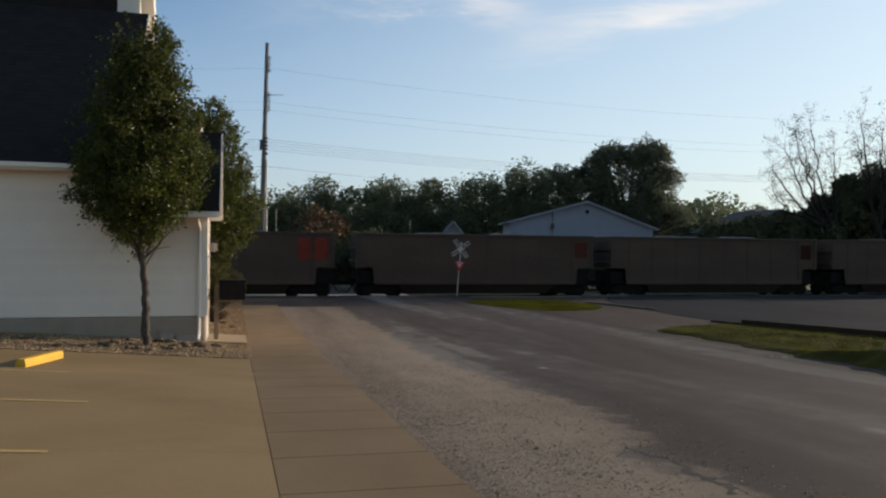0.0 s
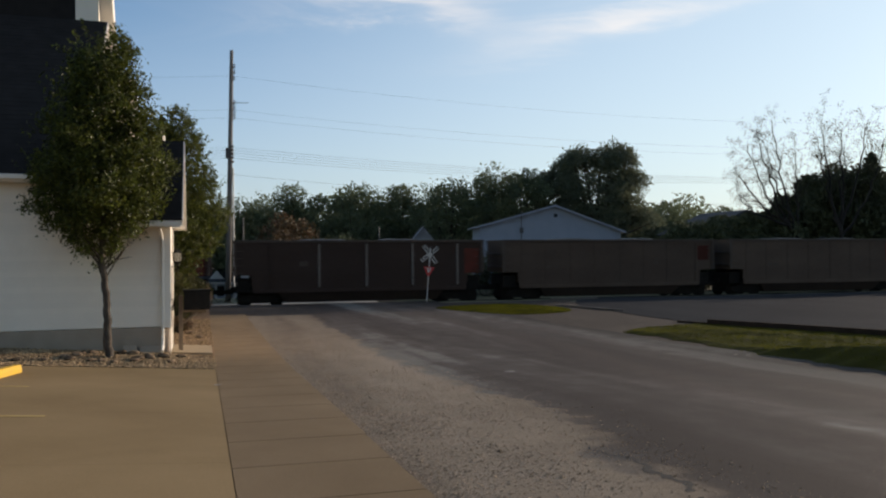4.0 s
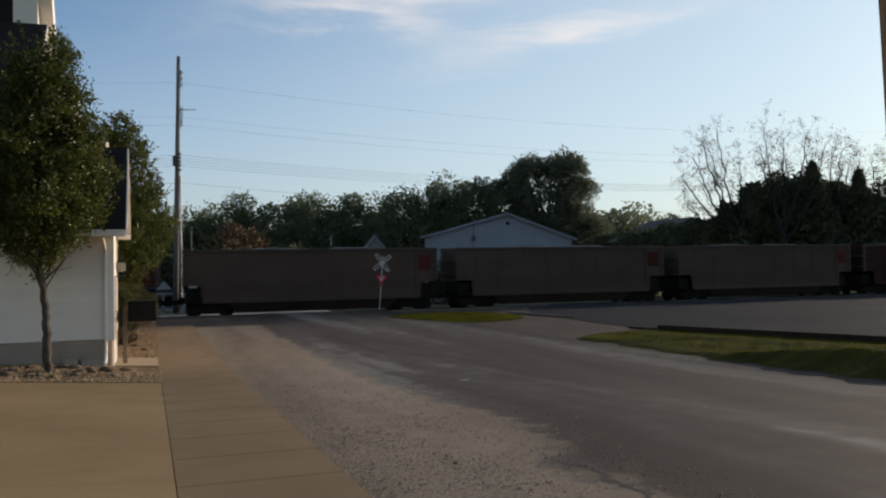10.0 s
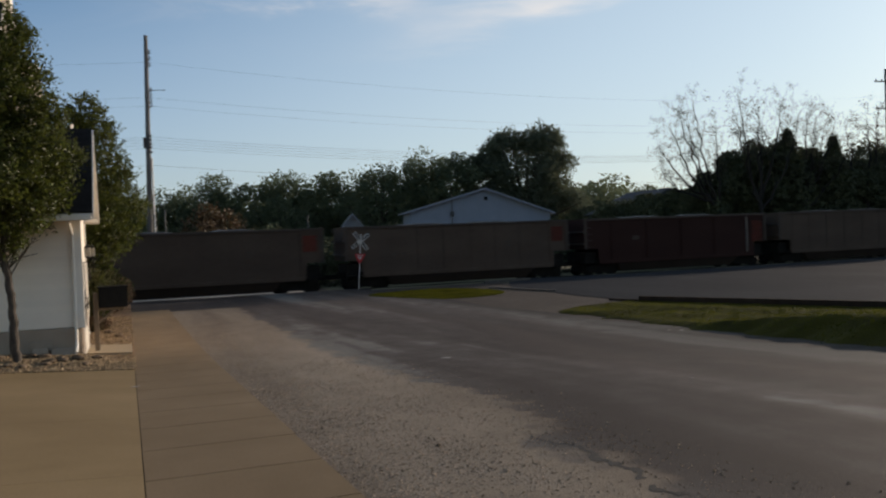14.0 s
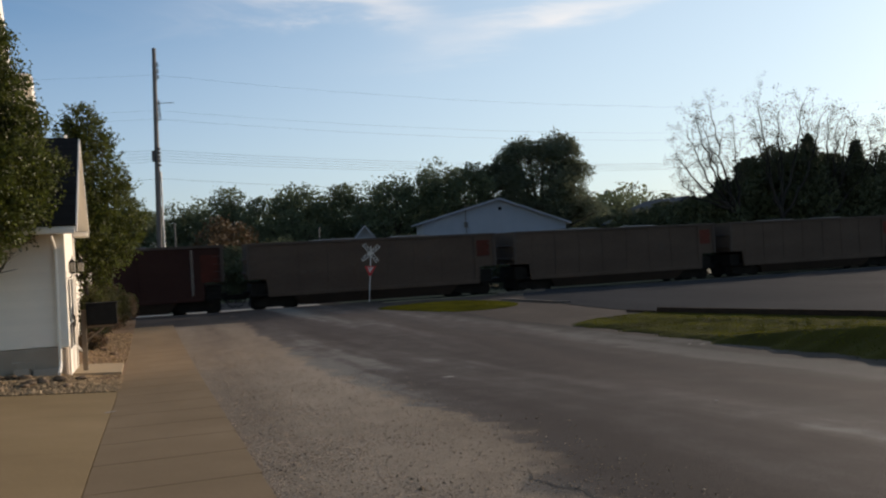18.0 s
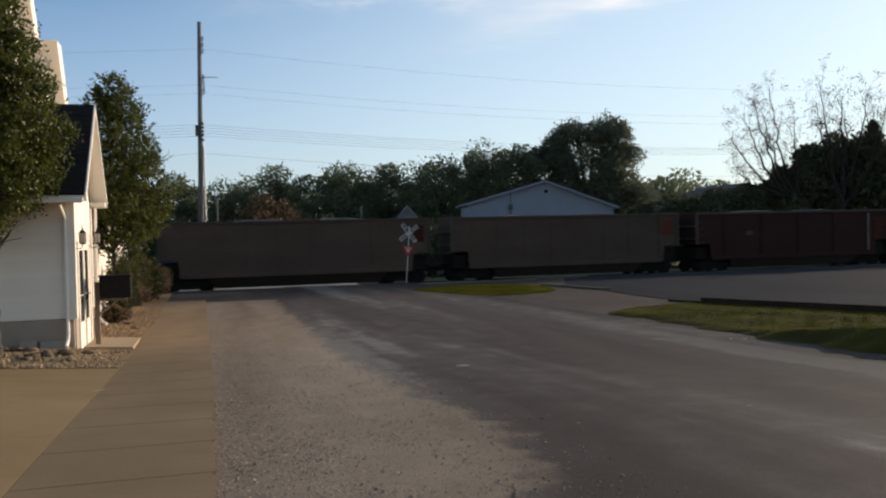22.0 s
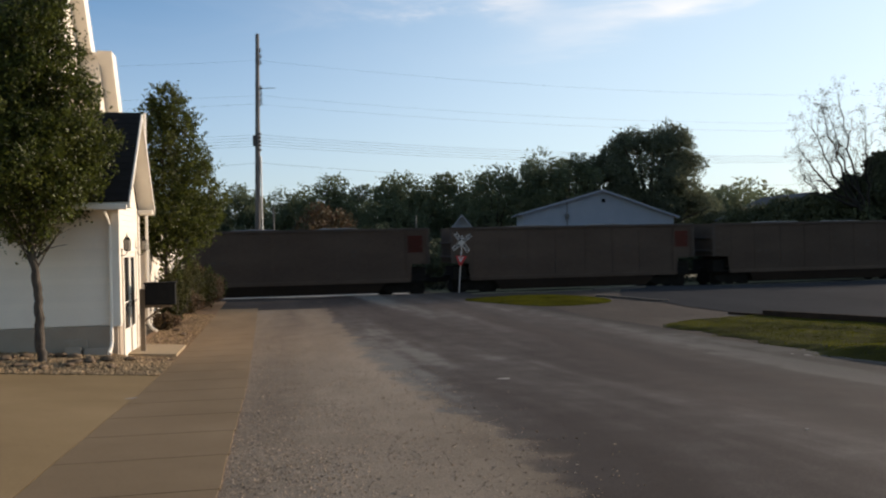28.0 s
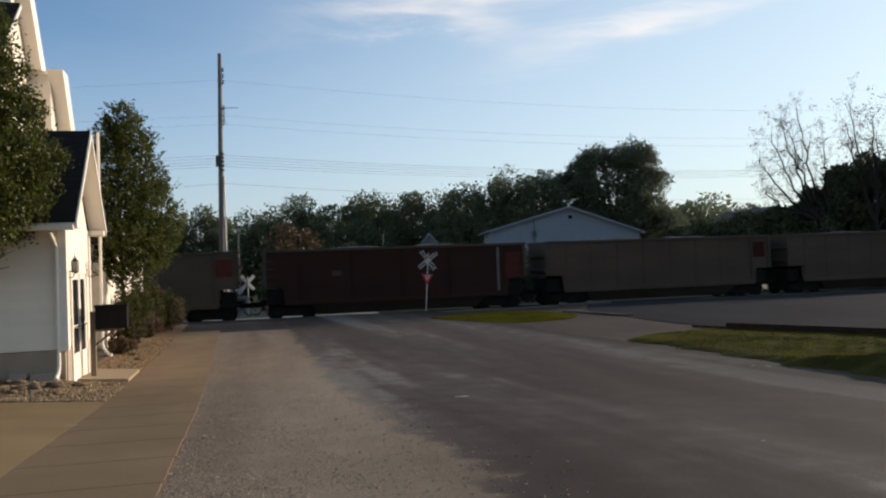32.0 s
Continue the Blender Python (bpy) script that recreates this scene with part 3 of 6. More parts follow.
def leaf_cloud(name, centres, size, material, rng, up=0.3, aspect=0.62):
    """Folded leaves of four corners round the centres, each turned at random."""
    n = len(centres)
    a = rng.normal(size=(n, 3))
    a /= np.linalg.norm(a, axis=1)[:, None] + 1e-9
    b = rng.normal(size=(n, 3))
    b[:, 2] += up
    b -= a * np.sum(a * b, axis=1)[:, None]
    b /= np.linalg.norm(b, axis=1)[:, None] + 1e-9
    s = (size * rng.uniform(0.6, 1.35, n))[:, None]
    c = np.cross(a, b) * 0.18
    v = np.stack([centres - a * s * 0.5, centres + (b * aspect * 0.5 + c) * s, centres + a * s * 0.55, centres - (b * aspect * 0.5 - c) * s], axis=1).reshape(-1, 3)
    f = np.arange(n * 4).reshape(n, 4)
    return raw_mesh(name, v, f, material)


def drape(u0=0, u1=1, v0=None, v1=None, nu=60, nv=8, lift=0.01):
    """A sheet over the ground between v0(u) and v1(u)."""
    us = np.linspace(u0, u1, nu)
    f0 = v0 if callable(v0) else (lambda u: v0)
    f1 = v1 if callable(v1) else (lambda u: v1)
    vs, fs = [], []
    for u in us:
        a, b = f0(u), f1(u)
        for k in range(nv):
            p = S(u, a + (b - a) * k / (nv - 1))
            vs.append((p.x, p.y, ground_at(p.x, p.y) + lift))
    for i in range(nu - 1):
        for k in range(nv - 1):
            j = i * nv + k
            fs.append((j, j + 1, j + nv + 1, j + nv))
    return vs, fs


def strip(name, material, label, category, u0, u1, v0, v1, nu, nv, lift):
    vs, fs = drape(u0, u1, v0, v1, nu, nv, lift)
    me = raw_mesh(name, vs, fs, material, True)
    return tagged(new(name, me), label, category, kind="structure")


def in_poly(x, y, poly):
    inside = np.zeros(len(x), bool)
    n = len(poly)
    for i in range(n):
        (x1, y1), (x2, y2) = poly[i], poly[(i + 1) % n]
        hit = ((y1 > y) != (y2 > y)) & (x < (x2 - x1) * (y - y1) / (y2 - y1 + 1e-12) + x1)
        inside ^= hit
    return inside


def patch(name, material, label, category, poly, lift, crown=0.0):
    """A sheet over the ground inside a polygon of world points; crown lifts its middle."""
    n = len(poly)
    ring = []
    for i in range(n):                                   # a rounded outline
        p0, p1, p2, p3 = (Vector(poly[(i + k - 1) % n]) for k in range(4))
        for s in range(6):
            t = s / 6
            ring.append(0.5 * ((2 * p1) + (p2 - p0) * t + (2 * p0 - 5 * p1 + 4 * p2 - p3) * t * t + (3 * p1 - p0 - 3 * p2 + p3) * t ** 3))
    c = sum(ring, Vector((0, 0))) / len(ring)
    vs, fs, steps = [], [], 9
    m = len(ring)
    for k in range(steps + 1):
        r = 1 - k / steps
        for p in ring:
            q = c + (p - c) * r
            vs.append((q.x, q.y, ground_at(q.x, q.y) + lift + crown * (1 - r ** 3)))
    for k in range(steps):
        for i in range(m):
            j = (i + 1) % m
            fs.append((k * m + i, k * m + j, k * m + m + j, k * m + m + i))
    me = raw_mesh(name, vs, fs, material, True)
    return tagged(new(name, me), label, category, kind="structure"), [tuple(p) for p in ring]

# ---- ground and paving ----
def build_ground():
    xs = np.unique(np.concatenate([np.linspace(-1800, -120, 10), np.linspace(-120, -24, 17), np.linspace(-24, 60, 85), np.linspace(60, 140, 17), np.linspace(140, 1800, 10)]))
    ys = np.unique(np.concatenate([np.linspace(-900, -40, 9), np.linspace(-40, 70, 111), np.linspace(70, 140, 15), np.linspace(140, 2500, 12)]))
    X, Y = np.meshgrid(xs, ys)
    Z = gz(X, Y) - 0.02
    n, k = len(xs), len(ys)
    i = np.arange(n * k).reshape(k, n)
    f = np.stack([i[:-1, :-1], i[:-1, 1:], i[1:, 1:], i[1:, :-1]], -1).reshape(-1, 4)
    me = raw_mesh("ground", np.stack([X, Y, Z], -1).reshape(-1, 3), f, M_DIRT, True)
    tagged(new("ground", me), "patchy dry grass and bare soil", "ground", kind="structure")


def road_edge(u):
    """Ragged left edge of the asphalt."""
    base = float(np.interp(u, [-30, 5, 7.2, 9.8, 14.3, 22, 36, 60], [3.5, 3.5, 3.74, 4.05, 4.42, 4.6, 4.48, 4.4]))
    return base + 0.13 * math.sin(u * 1.9) + 0.08 * math.sin(u * 4.3 + 1)


build_ground()
M_CROSS = street_mat("crossing_asphalt", [(0.3, (0.036, 0.027, 0.022)), (0.55, (0.055, 0.042, 0.034)), (0.7, (0.08, 0.062, 0.05))], 0.4, 0.1, 0.9, 0.35)
strip("road", M_ASPHALT, "worn grey asphalt street with pale wheel streaks", "road", -30, 47.2, road_edge, lambda u: 12.4 + 0.15 * math.sin(u * 0.9), 240, 22, 0.0126)
strip("road", M_CROSS, "worn grey asphalt street beyond the railway", "road", 51.5, 110, 4.4, 12.4, 40, 8, 0.012)
strip("shoulder", M_ASPHALT, "pale packed gravel shoulder of the street", "gravel shoulder", -30, 34.6, 1.59, lambda u: road_edge(u) + 0.5, 240, 10, 0.012)
strip("road", M_CROSS, "worn dark asphalt where street and walk meet the railway", "road", 34.2, 46.0, -2.5, 4.6, 50, 12, 0.002)
strip("apron", M_APRON, "brown gravel apron beside the street", "gravel", -10, 41, lambda u: 12.0, lambda u: 19.5, 90, 10, 0.002)


def edge_crack():
    """A ragged crack where the asphalt breaks off against the gravel."""
    rng = random.Random(17)
    g = Geo()
    u = 4.6
    while u < 7.3:
        step = rng.uniform(0.05, 0.11)
        a = [3.61 + 0.05 * math.sin(q * 1.3) + 0.05 * math.sin(q * 2.3) + 0.05 * math.sin(q * 7.1 + 1) + 0.03 * math.sin(q * 19) for q in (u, u + step)]
        w = 0.05 * rng.uniform(0.35, 1.2) * min(1, (7.3 - u) / 1.6)
        if rng.random() < 0.85:
            ring = [S(u, a[0] - w), S(u, a[0] + w), S(u + step, a[1] + w * 0.8), S(u + step, a[1] - w * 0.8)]
            g.add([(p.x, p.y, ground_at(p.x, p.y) + 0.0155) for p in ring], [(0, 1, 2, 3)])
        u += step
    solid("crack", g, M_CRACK, "dark ragged crack along the asphalt's broken edge", "crack", kind="structure")


edge_crack()


def lot_slabs():
    """Tan concrete slabs of the car park, the walk and its joints."""
    strip("lot_bed", M_JOINT, "dark soil showing in the concrete joints", "ground", -20, 42.0, -14, 1.62, 160, 24, -0.004)

    def slab(u0, u1, v0, v1, material, name, parent, lift=0.02, nu=5, nv=6, deep=0.08):
        vs, fs = drape(u0, u1, v0, v1, nu, nv, lift)
        n = len(vs)
        rim = [k for k in range(nv)] + [i * nv + nv - 1 for i in range(1, nu)] + [(nu - 1) * nv + k for k in range(nv - 2, -1, -1)] + [i * nv for i in range(nu - 2, 0, -1)]
        vs += [(vs[r][0], vs[r][1], vs[r][2] - deep) for r in rim]
        for i in range(len(rim)):
            j = (i + 1) % len(rim)
            fs.append((rim[i], rim[j], n + j, n + i))
        ob = new(name, raw_mesh(name, vs, fs, material))
        ob.parent = parent
        return ob

    walk_ob = thing("pavement", "tan concrete pavement with narrow dark joints", "pavement", kind="structure")
    us = [-7.84 + 1.245 * k for k in range(36)]
    for k in range(len(us) - 1):
        a, b = us[k] + 0.008, us[k + 1] - 0.008
        slab(a, b, 0.182, float(np.interp(a, (7.0, 14.0), (1.63, 1.7))), M_WALKC, "slab", walk_ob, 0.026)
    lot_ob = thing("car_park", "tan concrete car park slabs with faded stripes", "car park", kind="structure")
    for k in range(8):
        for j in range(3):
            slab(-8.15 + 3.1 * k + 0.002, -8.15 + 3.1 * (k + 1) - 0.002 if k < 7 else 16.7, 0.175 - 4.5 * (j + 1) + 0.002, 0.175 - 4.5 * j - 0.002, M_CONC, "slab", lot_ob, 0.026, 9, 11)
    # a concrete stoop from the walk to the door
    slab(19.7, 21.8, -0.85, 0.15, M_STOOP, "slab", walk_ob, 0.085, 4, 4, 0.14)
    for u, near in (((4.2, -1.6), (7.2, -1.7), (10.03, -1.85), (13.08, -2.6))):
        vs, fs = drape(u, u + 0.1, -5.6, near, 2, 20, 0.031)
        st = new("parking_stripe", raw_mesh("parking_stripe", vs, fs, M_STRIPE))
        st.parent = lot_ob


lot_slabs()

GRASS_A = [(1.3, 38.2), (3.2, 40.2), (5.6, 40.6), (7.3, 37.6), (7.3, 35.2), (5.9, 33.6), (4.2, 33.5), (2.5, 35.6)]
LOT = [(8.4, 37.4), (9.1, 35.0), (9.7, 31.0), (10.9, 27.2), (13.35, 23.4), (15.55, 20.0), (21.1, 11.2), (26, 2), (70, 8), (80, 40), (62, 59.2), (45, 55.3), (28.7, 51.3), (18, 48.9), (11.5, 46.9), (9.6, 44.6)]
_, ring_a = patch("verge", M_TURF, "short sunlit grass verge by the crossing", "grass", GRASS_A, 0.01, 0.06)


BANK_Y = [3.0, 8.0, 11.9, 13.6, 15.7, 17.2, 19.5, 22.1, 24.8, 26.0, 27.3]
BANK_X = [9.9, 9.4, 9.15, 9.0, 8.75, 8.3, 8.0, 7.55, 6.7, 7.9, 9.8]      # the bank's edge towards the street


def bank(x, y):
    """Place across the grass bank (0 street, 1 car park edge) and height over the ground."""
    x, y = np.asarray(x, float), np.asarray(y, float)
    x0 = np.interp(y, BANK_Y, BANK_X) + 0.12 * np.sin(y * 3.1) + 0.07 * np.sin(y * 7.7)
    x1 = 11.2 + (26.5 - y) / 1.585
    f = (x - x0) / np.maximum(x1 - x0, 0.05)
    k = np.clip((19.5 - y) / 5.0, 0, 1)
    k = k * k * (3 - 2 * k)
    crest = np.clip((0.35 + 0.95 * k) / np.maximum(x1 - x0, 0.5), 0.05, 0.6)
    up = np.clip(f / crest, 0, 1)
    h = (0.05 + 0.4 * k) * np.where(f < crest, up * up * (3 - 2 * up) * 0.4 + up * 0.6, np.clip((1 - f) / (1 - crest), 0, 1))
    # tufts and hollows
    rough = 0.022 * np.sin(2.3 * x + 1.7 * y) + 0.018 * np.sin(5.1 * x - 3.3 * y + 1.0) + 0.012 * np.sin(9.7 * x + 7.9 * y) + 0.01 * np.sin(15.1 * y - 4.2 * x)
    h = h + (rough + 0.015) * np.clip(4 * f * (1 - f), 0, 1) * np.clip((26.5 - y) / 2, 0, 1)
    return f, h, x0, x1


def grass_bank():
    vs, fs, cols = [], [], 40
    ys = np.linspace(3.0, 27.25, 190)
    for y in ys:
        _, _, x0, x1 = bank(0.0, y)
        for j in range(cols + 1):
            x = x0 + (x1 - x0) * j / cols
            vs.append((float(x), float(y), ground_at(x, y) + 0.012 + float(bank(x, y)[1])))
    n = cols + 1
    for i in range(len(ys) - 1):
        for j in range(cols):
            fs.append((i * n + j, i * n + j + 1, i * n + n + j + 1, i * n + n + j))
    tagged(new("verge", raw_mesh("verge", vs, fs, M_TURF, True)), "grass bank between street and car park", "grass", kind="structure")


grass_bank()
patch("car_park_far", M_LOT, "pale grey asphalt car park beside the railway", "car park", LOT, 0.02, 0.0)


def grass(name, label, p, z, tall, seed):
    """Blades standing at points p on heights z."""
    rng = np.random.default_rng(seed)
    n = len(p)
    h = tall * rng.uniform(0.5, 1.4, n)
    w = rng.uniform(0.008, 0.02, n)
    t = rng.uniform(0, 2 * np.pi, n)
    lean = rng.normal(0, 0.35, (n, 2)) * h[:, None]
    base = np.column_stack([p, z])
    d = np.column_stack([np.cos(t) * w, np.sin(t) * w, np.zeros(n)])
    tip = base + np.column_stack([lean, h])
    v = np.stack([base - d, base + d, tip], 1).reshape(-1, 3)
    ob = new(name, raw_mesh(name, v, np.arange(n * 3).reshape(n, 3), M_GRASS))
    tagged(ob, label, "grass", kind="stuff")


def grow():
    rng = np.random.default_rng(3)
    a = np.array(ring_a)
    p = rng.uniform(a.min(0), a.max(0), (26000, 2))
    p = p[in_poly(p[:, 0], p[:, 1], ring_a)]
    c = a.mean(0)
    ang, ra = np.arctan2(*(p - c).T[::-1]), np.arctan2(*(a - c).T[::-1])
    order = np.argsort(ra)
    edge = np.interp(ang, ra[order], np.hypot(*(a - c).T)[order], period=2 * np.pi)
    r = np.clip(np.hypot(*(p - c).T) / edge, 0, 1)
    grass("grass", "sunlit yellow-green grass blades on the verge", p, gz(p[:, 0], p[:, 1]) + 0.005 + 0.06 * (1 - r ** 3), 0.05, 5)
    p = rng.uniform((6.2, 4.0), (20.0, 27.3), (170000, 2))
    f, h, _, _ = bank(p[:, 0], p[:, 1])
    # thinning raggedly towards the street
    keep = (f > -0.02) & (f < 1) & (rng.uniform(0, 1, len(p)) < np.clip(0.25 + f * 9, 0, 1))
    p, h = p[keep], h[keep]
    grass("grass", "olive grass blades on the bank by the car park", p, gz(p[:, 0], p[:, 1]) + 0.006 + h, 0.024, 6)


grow()


def kerbs():
    """Concrete kerb round the car park's mouth and a dark timber edging on its street side."""
    def run(pts, w, h, material, name, label, cat, lift=0.0):
        g = Geo()
        for a, b in zip(pts, pts[1:]):
            a3, b3 = Vector((*a, ground_at(*a))), Vector((*b, ground_at(*b)))
            d = (b3 - a3)
            m = Matrix.Translation((a3 + b3) / 2) @ d.to_track_quat("X", "Z").to_matrix().to_4x4()
            g.box((0, 0, h / 2 - 0.04 + lift), (d.length + 0.02, w, h + 0.08), m)
        solid(name, g, material, label, cat, kind="structure")
    run([(7.4, 39.2), (8.2, 37.6), (9.0, 35.6), (9.25, 35.05), (9.6, 34.95)], 0.15, 0.08, M_KERB, "kerb", "old concrete kerb at the car park mouth", "kerb")
    run([(8.0, 43.9), (9.4, 44.4), (10.9, 45.2)], 0.16, 0.14, M_KERB, "kerb", "short broken length of concrete kerb", "kerb")
    run([(9.95, 28.6), (10.62, 27.52)], 0.14, 0.05, M_TIMBER, "edging", "low end of the dark timber edging", "edging", 0.02)
    pts = []
    for k in range(11):
        pts.append((10.65 + 0.92 * k, 27.47 - 1.458 * k))
    run(pts, 0.16, 0.17, M_TIMBER, "edging", "dark timber edging of the car park", "edging", 0.02)


kerbs()


def pebbles(name, label, n, box, size, material, seed, lift=0.012, weight=None, kind="stuff", heap=None):
    """Loose stones in street coordinates, one mesh."""
    rng = np.random.default_rng(seed)
    u, v = rng.uniform(box[0], box[1], n), rng.uniform(box[2], box[3], n)
    if weight is not None:
        keep = rng.uniform(0, 1, n) < weight(u, v)
        u, v = u[keep], v[keep]
        n = len(u)
    x, y = v * CH - u * SH, u * CH + v * SH
    s = size * rng.lognormal(0, 0.35, n)
    z = gz(x, y) + lift + s * 0.25 + (0 if heap is None else heap(u, v))
    octa = np.array([(1, 0, 0), (0, 1, 0), (-1, 0, 0), (0, -1, 0), (0, 0, 0.7), (0, 0, -0.7)], float)
    fo = np.array([(0, 1, 4), (1, 2, 4), (2, 3, 4), (3, 0, 4), (1, 0, 5), (2, 1, 5), (3, 2, 5), (0, 3, 5)])
    t = rng.uniform(0, 2 * np.pi, n)
    sh = rng.uniform(0.6, 1.3, (n, 6, 3))
    P = octa[None] * sh * s[:, None, None]
    c, si = np.cos(t)[:, None], np.sin(t)[:, None]
    Q = np.stack([P[:, :, 0] * c - P[:, :, 1] * si, P[:, :, 0] * si + P[:, :, 1] * c, P[:, :, 2]], -1)
    Q += np.stack([x, y, z], -1)[:, None]
    F = (fo[None] + 6 * np.arange(n)[:, None, None]).reshape(-1, 3)
    ob = new(name, raw_mesh(name, Q.reshape(-1, 3), F, material))
    tagged(ob, label, "stones", kind=kind)


pebbles("gravel", "loose pale gravel on the shoulder", 210000, (3.2, 24, 1.64, 4.5), 0.0062, M_PEBBLE, 11, 0.010,
        lambda u, v: np.clip(np.exp(-(v - 1.64) / 0.4) * 0.9 + (0.12 + 0.5 * np.clip(0.5 + np.sin(u * 1.7 + v * 2.3) * np.sin(v * 3.1 - u * 0.6), 0, 1)) * np.clip((3.9 - v) / 1.2, 0.12, 1), 0, 1) * np.exp(-np.clip(u - 9, 0, 99) / 6))
pebbles("gravel", "loose gravel strewn along the asphalt's ragged edge", 4200, (3.5, 16, 3.4, 5.6), 0.007, M_PEBBLE, 12, 0.014, lambda u, v: np.exp(-((v - 4.0) / 0.6) ** 2) * 0.6)



def scraps():
    """Small pale scraps lying on the asphalt."""
    for u, v, w, d, turn in ((14.2, 5.66, 0.12, 0.06, 10), (9.03, 7.2, 0.025, 0.02, 50), (15.2, 11.95, 0.07, 0.04, -20), (15.45, 11.8, 0.05, 0.03, 30), (13.85, 0.16, 0.09, 0.035, 40)):
        p = S(u, v)
        rng = random.Random(int(u * 10))
        ring = [(w * math.cos(a) * rng.uniform(0.7, 1.1), d * math.sin(a) * rng.uniform(0.7, 1.1), 0) for a in (k * math.pi / 5 for k in range(10))]
        solid("scrap", Geo().prism(ring, (0, 0, 0.006)), M_SCRAP, "small pale crumpled scrap lying on the paving", "litter", pose(p.x, p.y, ground_at(p.x, p.y) + (0.014 if v > 1.7 else 0.028), 0, 0, turn))


M_SCRAP = mat("pale_scrap", (0.2, 0.18, 0.155), (0.3, 0.27, 0.235), 0.9, 12, 60, 0.4)
scraps()

# ---- planted bed ----
def bed_rise(u, v):
    """Height by which the stony bed heaps up towards the foundation."""
    a = np.clip((np.asarray(u, float) - 16.75) / 1.7, 0, 1)
    b = np.clip((-0.1 - np.asarray(v, float)) / 0.9, 0, 1)
    c = np.clip((19.5 - np.asarray(u, float)) / 0.7, 0, 1)
    return 0.13 * a * a * (3 - 2 * a) * b * b * (3 - 2 * b) * c + 0.008 * a * b * c * np.sin(np.asarray(u) * 9 + np.asarray(v) * 4)


def heaped_bed():
    us, vs, pts, fs = np.linspace(16.68, 19.5, 24), np.linspace(-13, 0.2, 80), [], []
    for u in us:
        for v in vs:
            p = S(float(u), float(v))
            pts.append((p.x, p.y, ground_at(p.x, p.y) + 0.034 + float(bed_rise(u, v))))
    n = len(vs)
    for i in range(len(us) - 1):
        for j in range(n - 1):
            fs.append((i * n + j, i * n + n + j, i * n + n + j + 1, i * n + j + 1))
    me = raw_mesh("bed", pts, fs, M_MULCH, True)
    if me.polygons[0].normal.z < 0:
        me.flip_normals()
    tagged(new("bed", me), "brown stone-strewn planting bed", "planting bed", kind="structure")


heaped_bed()
M_CHIPS = mat("tan_brown_mulch", (0.15, 0.088, 0.052), (0.27, 0.175, 0.108), 0.95, 5, 45, 0.7, spec=0.06)
strip("bed", M_CHIPS, "tan-brown mulched planting bed along the white church's side", "planting bed", 18.8, 41.5, -1.1, 0.2, 70, 6, 0.03)
pebbles("river_stones", "tan and grey river stones in the planting bed", 30000, (16.64, 18.75, -8, 0.19), 0.0165, M_STONE, 13, 0.032, heap=bed_rise)
pebbles("river_stones", "tan river stones strewn on the mulch beside the walk", 4200, (18.8, 33, -0.95, 0.19), 0.018, M_STONE, 14, 0.032, lambda u, v: np.where((u > 19.65) & (u < 21.85), 0, 1), heap=bed_rise)


def rock(seed):
    rng = random.Random(seed)
    bm = bmesh.new()
    bmesh.ops.create_icosphere(bm, subdivisions=2, radius=0.5)
    for v in bm.verts:
        k = 0.8 + 0.4 * noise.noise(v.co * 1.7 + Vector((seed * 3.1, 0, 0)))
        v.co = Vector((v.co.x * k, v.co.y * k * rng.uniform(0.75, 0.8), v.co.z * k * 0.45))
    me = bpy.data.meshes.new("edging_rock")
    bm.to_mesh(me)
    bm.free()
    me.materials.append(M_ROCK)
    return me


def edging_rocks():
    rng = random.Random(5)
    meshes = [rock(k) for k in range(5)]
    tu, tv = 17.75, -1.96
    for k in range(15):
        a = 2 * math.pi * k / 15 + rng.uniform(-0.1, 0.1)
        r = 0.62 + rng.uniform(-0.08, 0.12)
        u, v = tu + r * math.sin(a) * 0.8, tv + r * math.cos(a) * 1.15
        p = S(u, v)
        s = rng.uniform(0.2, 0.32)
        ob = new("rock", meshes[k % 5])
        ob.matrix_world = pose(p.x, p.y, ground_at(p.x, p.y) + 0.065 + float(bed_rise(u, v)), 0, 0, rng.uniform(0, 360)) @ Matrix.Diagonal((s, s, s, 1))
        tagged(ob, "rounded tan rock ringing the young tree", "rock", "rocks round the tree")
    for k, (u, v, s) in enumerate(((17.9, -0.9, 0.34), (18.3, -0.55, 0.26), (17.4, -0.7, 0.22), (24.6, -0.2, 0.3), (26.0, -0.5, 0.26), (17.2, -3.6, 0.25), (17.9, -4.3, 0.3), (17.3, -3.1, 0.2))):
        p = S(u, v)
        ob = new("rock", meshes[k % 5])
        ob.matrix_world = pose(p.x, p.y, ground_at(p.x, p.y) + 0.07 + float(bed_rise(u, v)), 0, 0, 40 * k) @ Matrix.Diagonal((s, s, s, 1))
        tagged(ob, "loose tan rock lying in the planting bed", "rock")


edging_rocks()


def wheel_stop():
    g = Geo()
    prof = [(-0.08, 0), (0.08, 0), (0.077, 0.07), (0.05, 0.135), (-0.05, 0.135), (-0.077, 0.07)]
    g.prism([(-0.88, y, z) for y, z in prof], (1.76, 0, 0))
    p = S(14.45, -3.31)
    m = pose(p.x, p.y, ground_at(p.x, p.y) + 0.024, 3.3, 2.8, 90 + HEAD - 7)
    th = thing("wheel_stop", "yellow painted concrete wheel stop in the car park", "wheel stop", m)
    part("block", g, M_YELLOW, th)
    for x in (-0.6, 0.6):
        part("spike", Geo().tube([(x, 0, 0.12), (x, 0, 0.142)], 0.012, 8), M_GALV, th)


wheel_stop()

